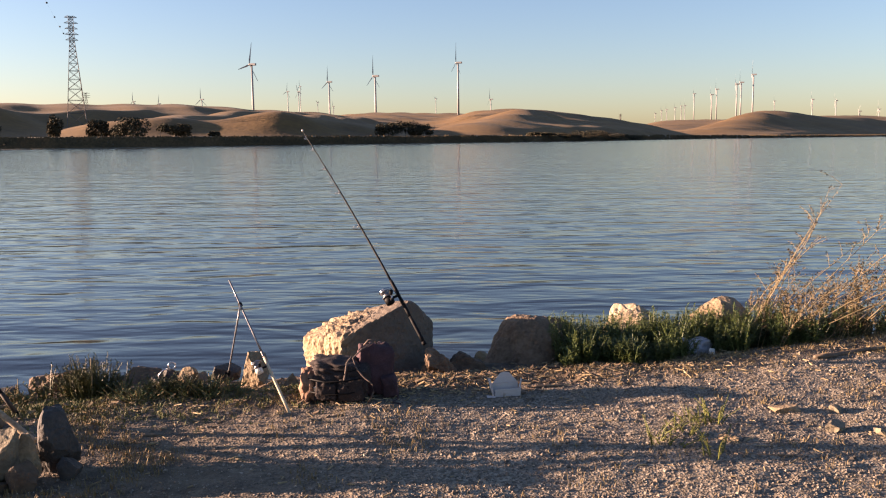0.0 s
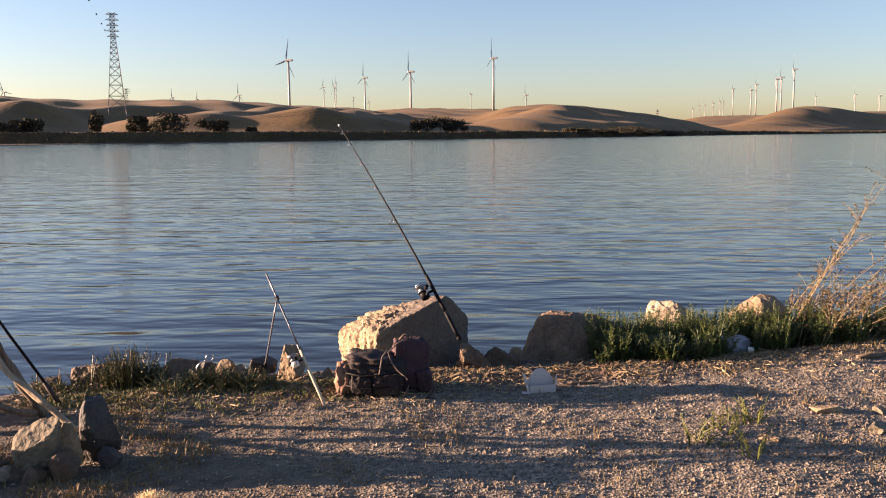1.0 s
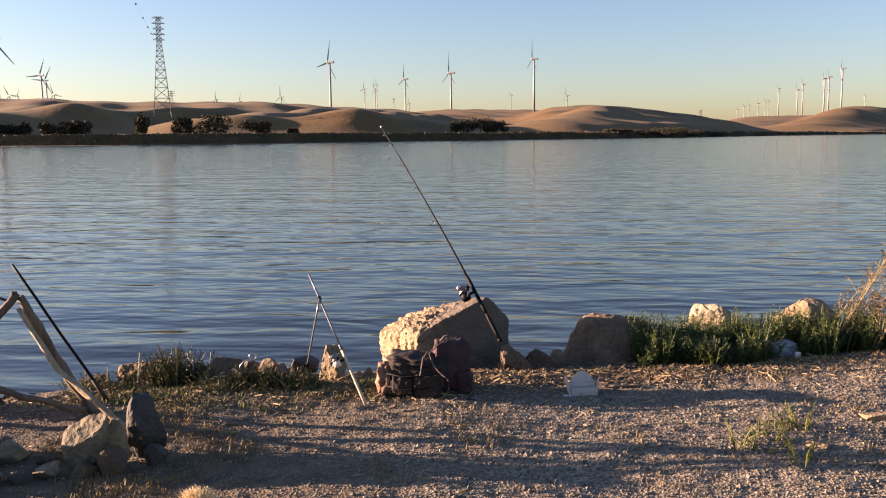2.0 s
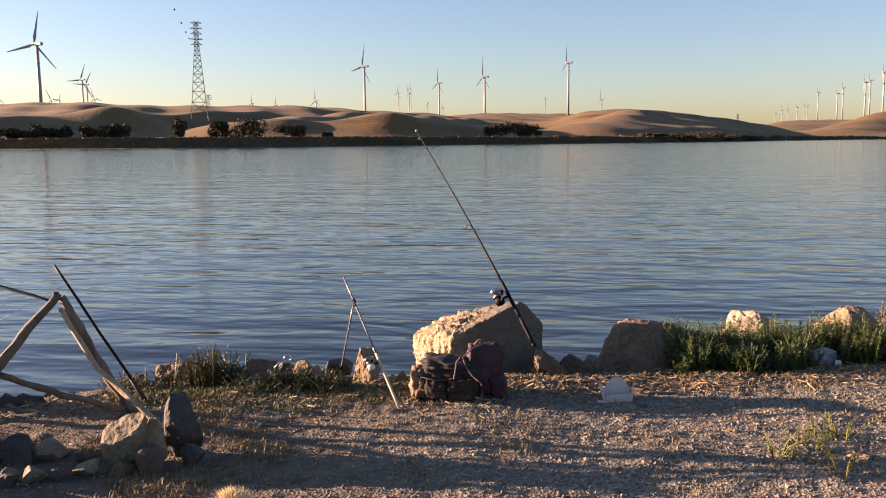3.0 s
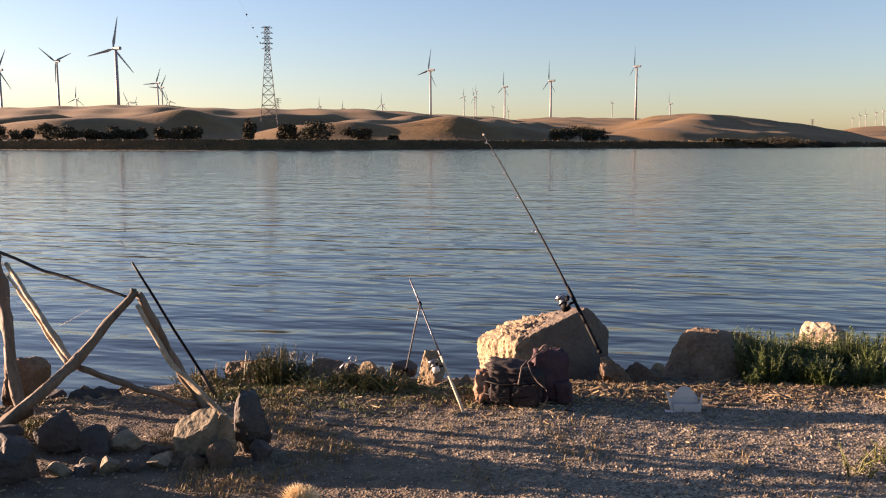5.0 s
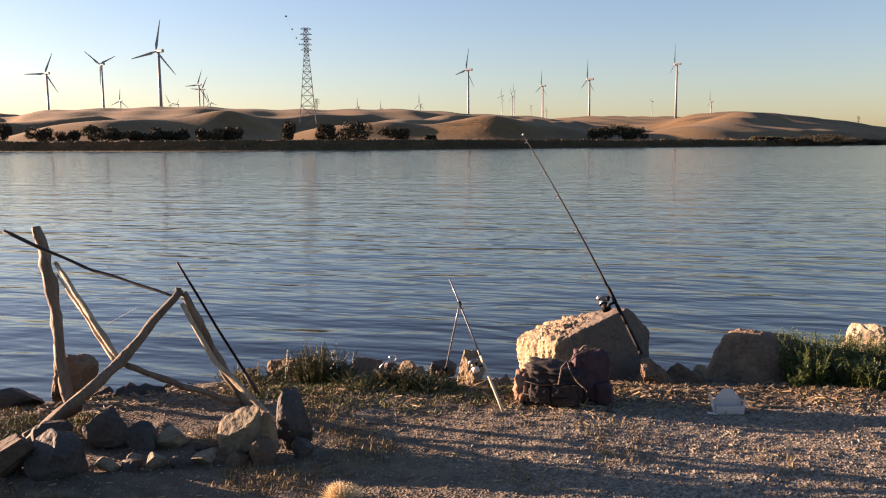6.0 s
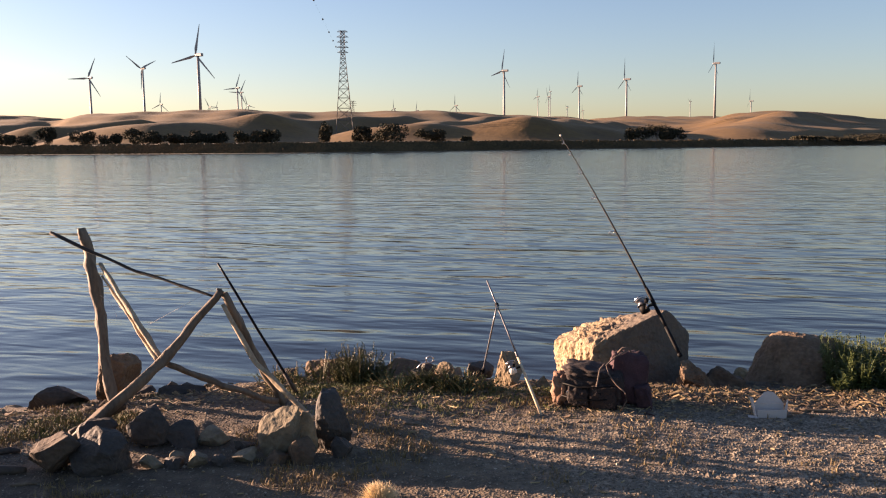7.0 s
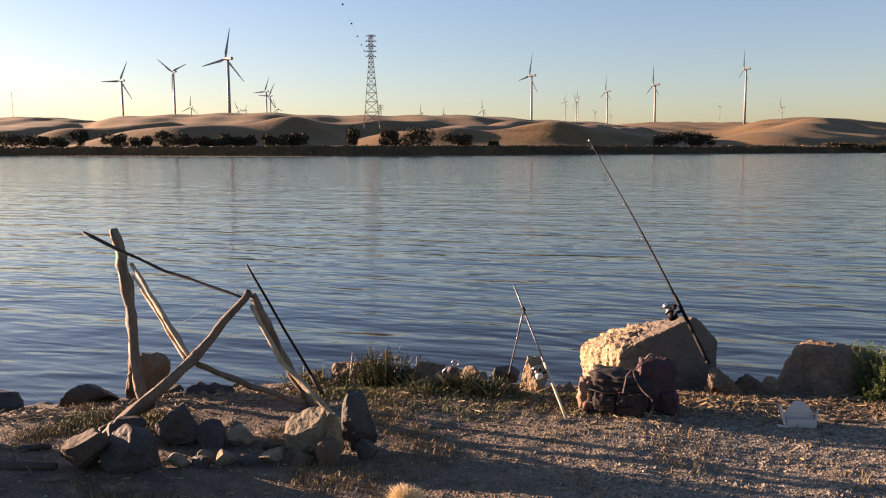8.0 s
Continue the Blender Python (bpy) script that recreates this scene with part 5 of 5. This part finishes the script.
# bearing, rise of the top, width (degrees), distance
WEST_TREES = (
    (-45.59, 1.15, 1.78, 510),
    (-44.30, 0.98, 1.16, 487),
    (-43.17, 1.06, 1.39, 480),
    (-41.82, 1.48, 1.00, 481),
    (-39.69, 1.18, 1.39, 448),
    (-38.17, 1.01, 1.16, 442),
    (-36.80, 1.37, 1.47, 418),
    (-35.41, 1.27, 1.93, 396),
    (-34.17, 1.09, 1.31, 400),
    (-32.74, 1.28, 1.54, 387),
    (-31.55, 1.21, 1.00, 386),
    (-29.64, 1.18, 1.31, 366),
    (-28.46, 1.29, 1.39, 370),
    (-24.59, 1.78, 0.85, 402),
    (-22.12, 1.48, 1.54, 366),
)
EAST_TREES = (
    (-20.28, 1.63, 1.93, 358),
    (-20.90, 1.25, 0.93, 365),
    (-17.60, 1.17, 1.62, 374),
    (-15.15, 0.74, 0.62, 380),
    (-3.69, 1.35, 1.54, 477),
    (-2.52, 1.30, 1.54, 487),
    (-1.15, 1.18, 1.54, 492),
    (-1.85, 0.93, 0.77, 480),
    (9.70, 0.62, 2.70, 590),
    (11.18, 0.42, 1.93, 640),
    (8.21, 0.41, 1.54, 565),
    (6.71, 0.43, 1.54, 540),
    (12.65, 0.33, 1.16, 696),
)
for i, row in enumerate(WEST_TREES + EAST_TREES):
    tree(*row, 500 + i)


def bank_reeds():
    """Scrub and reeds along the whole far shore."""
    rnd = random.Random(9)
    v, f = [], []
    for i in range(24000):
        az = rnd.uniform(-50, 30)
        az = az if rnd.random() < 0.75 else rnd.uniform(-50, 5)
        b = rnd.uniform(0.5, 11.5) if rnd.random() < 0.9 else rnd.uniform(22, 60)
        d = float(far_shore(az)) + b
        x, y, z = far_point(az, d)
        k = math.sqrt(d / 320)
        h = (rnd.uniform(0.3, 0.9) + 0.8 * max(0, noise.noise(Vector((az * 1.3, b * 0.1, 0))))) * min(k, 1.6)
        if b > 20:
            h *= 0.7
        w = rnd.uniform(0.2, 0.6) * k
        a = -radians(az) + rnd.gauss(0, 0.22)
        ux, uy = math.cos(a) * w, math.sin(a) * w
        lx = rnd.gauss(0, 0.3)
        n = len(v)
        v += [(x - ux, y - uy, z - 0.2), (x + ux, y + uy, z - 0.2), (x + ux * 0.7 + lx, y + uy * 0.7, z + h * 0.8), (x + lx, y, z + h), (x - ux * 0.7 + lx, y - uy * 0.7, z + h * 0.7)]
        f.append((n, n + 1, n + 2, n + 3, n + 4))
    ob = joined("reeds", v, f, M["reed"])
    tagged(ob, "dark olive reeds and scrub along the far levee", "reeds", kind="stuff")


bank_reeds()


# ---------------------------------------------------------------- loose cover of the near bank
def in_view(az0, az1, r0, r1, rnd):
    a = radians(rnd.uniform(az0, az1))
    r = math.sqrt(rnd.uniform(r0 * r0, r1 * r1))
    return r * math.sin(a), r * math.cos(a)


def gravel_cover():
    rnd = random.Random(21)
    v, f = [], []
    count = 0
    while count < 46000:
        x, y = in_view(-48, 31, 3.1, 7.4, rnd)
        s = y - float(bank_edge(x))
        if s > 0.1:
            continue
        g = (step_up(-1.9, 0.6, x + 0.25 * (y - 4))) * (1 - 0.75 * (step_up(-0.8, -0.2, s)))
        if rnd.random() > 0.2 + 0.8 * g:
            continue
        count += 1
        q = rnd.random()
        w = 0.0028 + 0.0066 * q * q + (0.008 if rnd.random() < 0.025 else 0)
        z = ground_z(x, y) + w * 0.15
        a = rnd.uniform(0, 6.28)
        ca, sa = math.cos(a), math.sin(a)
        n = len(v)
        for px, py, pz in ((1, 0.1, 0), (0.2, 0.8, 0.1), (-1, 0, -0.1), (-0.1, -0.8, 0.1), (0.1, 0.1, 0.7), (0, 0, -0.7)):
            px, py, pz = px * w * rnd.uniform(0.7, 1.3), py * w * rnd.uniform(0.7, 1.3), pz * w * rnd.uniform(0.6, 1.3)
            v.append((x + px * ca - py * sa, y + px * sa + py * ca, z + pz))
        f += [(n, n + 1, n + 4), (n + 1, n + 2, n + 4), (n + 2, n + 3, n + 4), (n + 3, n, n + 4), (n + 1, n, n + 5), (n + 2, n + 1, n + 5), (n + 3, n + 2, n + 5), (n, n + 3, n + 5)]
    tagged(joined("gravel", v, f, M["gravel"]), "loose grey brown gravel on the path", "gravel", kind="stuff")


gravel_cover()


def litter():
    rnd = random.Random(33)
    v, f = [], []
    n_made = 0
    while n_made < 4600:
        x = rnd.uniform(-5.2, 4.2)
        s = rnd.gauss(-0.18, 0.30) if rnd.random() < 0.86 else rnd.uniform(-2.6, -0.1)
        y = float(bank_edge(x)) + s
        if s > 0.75 or y < 2.9:
            continue
        if noise.noise(Vector((x * 1.8, y * 1.8, 4))) < rnd.uniform(-0.5, 0.25):
            continue
        n_made += 1
        L = rnd.uniform(0.012, 0.05) * (1 if rnd.random() < 0.9 or s < -0.6 else 2.2)
        w = rnd.uniform(0.0012, 0.0036)
        a = rnd.gauss(0.3, 0.9)
        dx, dy = math.cos(a) * L, math.sin(a) * L
        tilt = rnd.gauss(0, 0.2) * L
        z = ground_z(x, y) + w + abs(tilt) * 0.5
        nx, ny = -math.sin(a) * w, math.cos(a) * w
        k = len(v)
        for q in (-0.5, 0.5):
            for ox, oz in ((-1, -0.6), (1, -0.6), (0.6, 1), (-0.6, 1)):
                v.append((x + dx * q + nx * ox, y + dy * q + ny * ox, z + tilt * q + oz * w))
        f += [(k, k + 1, k + 5, k + 4), (k + 1, k + 2, k + 6, k + 5), (k + 2, k + 3, k + 7, k + 6), (k + 3, k, k + 4, k + 7), (k + 3, k + 2, k + 1, k), (k + 4, k + 5, k + 6, k + 7)]
    tagged(joined("straw_litter", v, f, M["straw"]), "bleached straw and wood chips strewn on the bank", "litter", kind="stuff")


litter()


def chips(count, mat, seed, label):
    rnd = random.Random(seed)
    v, f = [], []
    for i in range(count):
        x = rnd.gauss(0.25, 0.75) if i % 3 else rnd.uniform(-4.6, -1.2)
        y = float(bank_edge(x)) + rnd.gauss(-0.12, 0.22)
        L, w = rnd.uniform(0.015, 0.06), rnd.uniform(0.003, 0.010)
        a, t = rnd.uniform(-0.6, 1.2), rnd.gauss(0, 0.25)
        z = ground_z(x, y) + 0.004 + abs(t) * L * 0.4
        ca, sa = math.cos(a), math.sin(a)
        k = len(v)
        for q, c in ((-0.5, -1), (0.5, -0.8), (0.55, 0.7), (-0.45, 1)):
            for h in (0, 0.004):
                v.append((x + ca * L * q - sa * w * c, y + sa * L * q + ca * w * c, z + t * L * q + h + 0.3 * w * c))
        f += [(k + 1, k + 3, k + 5, k + 7), (k + 6, k + 4, k + 2, k), (k, k + 2, k + 3, k + 1), (k + 2, k + 4, k + 5, k + 3), (k + 4, k + 6, k + 7, k + 5), (k + 6, k, k + 1, k + 7)]
    tagged(joined("wood_litter", v, f, M[mat]), label, "litter", kind="stuff")


chips(1500, "bark", 44, "dark flakes of bark washed up on the bank")
chips(420, "straw", 45, "bleached flakes of reed washed up on the bank")


def grass(name, mat, count, where, hmin, hmax, label, seed):
    rnd = random.Random(seed)
    v, f = [], []
    made = 0
    tries = 0
    while made < count and tries < count * 40:
        tries += 1
        x, y = in_view(-49, 31, 3.1, 7.6, rnd)
        if rnd.random() > where(x, y, y - float(bank_edge(x))):
            continue
        made += 1
        z = ground_z(x, y)
        for _ in range(4):
            h = rnd.uniform(hmin, hmax)
            a = rnd.uniform(0, 6.28)
            bx, by = x + rnd.gauss(0, 0.012), y + rnd.gauss(0, 0.012)
            lx, ly = math.cos(a) * h * rnd.uniform(0.2, 0.9), math.sin(a) * h * rnd.uniform(0.2, 0.9)
            w = rnd.uniform(0.0012, 0.0026)
            wx, wy = -math.sin(a) * w, math.cos(a) * w
            k = len(v)
            v += [(bx - wx, by - wy, z - 0.004), (bx + wx, by + wy, z - 0.004), (bx + lx * 0.5 + wx * 0.7, by + ly * 0.5 + wy * 0.7, z + h * 0.7),
                  (bx + lx * 0.5 - wx * 0.7, by + ly * 0.5 - wy * 0.7, z + h * 0.7), (bx + lx, by + ly, z + h)]
            f += [(k, k + 1, k + 2, k + 3), (k + 3, k + 2, k + 4)]
    tagged(joined(name, v, f, M[mat]), label, "grass", kind="stuff")


def patchy(x, y, f, lo, hi):
    return (step_up(lo, hi, noise.noise(Vector((x * f, y * f, 2.2)))))


grass("green_grass", "green_grass", 4200,
      lambda x, y, s: (1 - step_up(-0.9, -0.5, x)) * step_up(-2.9, -2.3, x) * math.exp(-((s + 0.25) / 0.26) ** 2) * (0.15 + patchy(x, y, 1.5, -0.1, 0.4)) + (0.35 * patchy(x, y, 1.6, 0.05, 0.35) if x < -2.9 and -0.9 < s < -0.25 else 0),
      0.010, 0.034, "short green grass along the bank's edge", 61)
grass("dry_grass", "dry_grass", 5200,
      lambda x, y, s: 0 if s > 0.3 else (0.15 + 0.85 * (1 - (step_up(-1.5, 0.3, x + 0.3 * (y - 4))))) * patchy(x, y, 2.1, -0.05, 0.45) + (0.3 if x > -1 else 0.06) * math.exp(-((s + 0.1) / 0.2) ** 2),
      0.008, 0.035, "short dry yellow grass in tufts on the earth", 62)
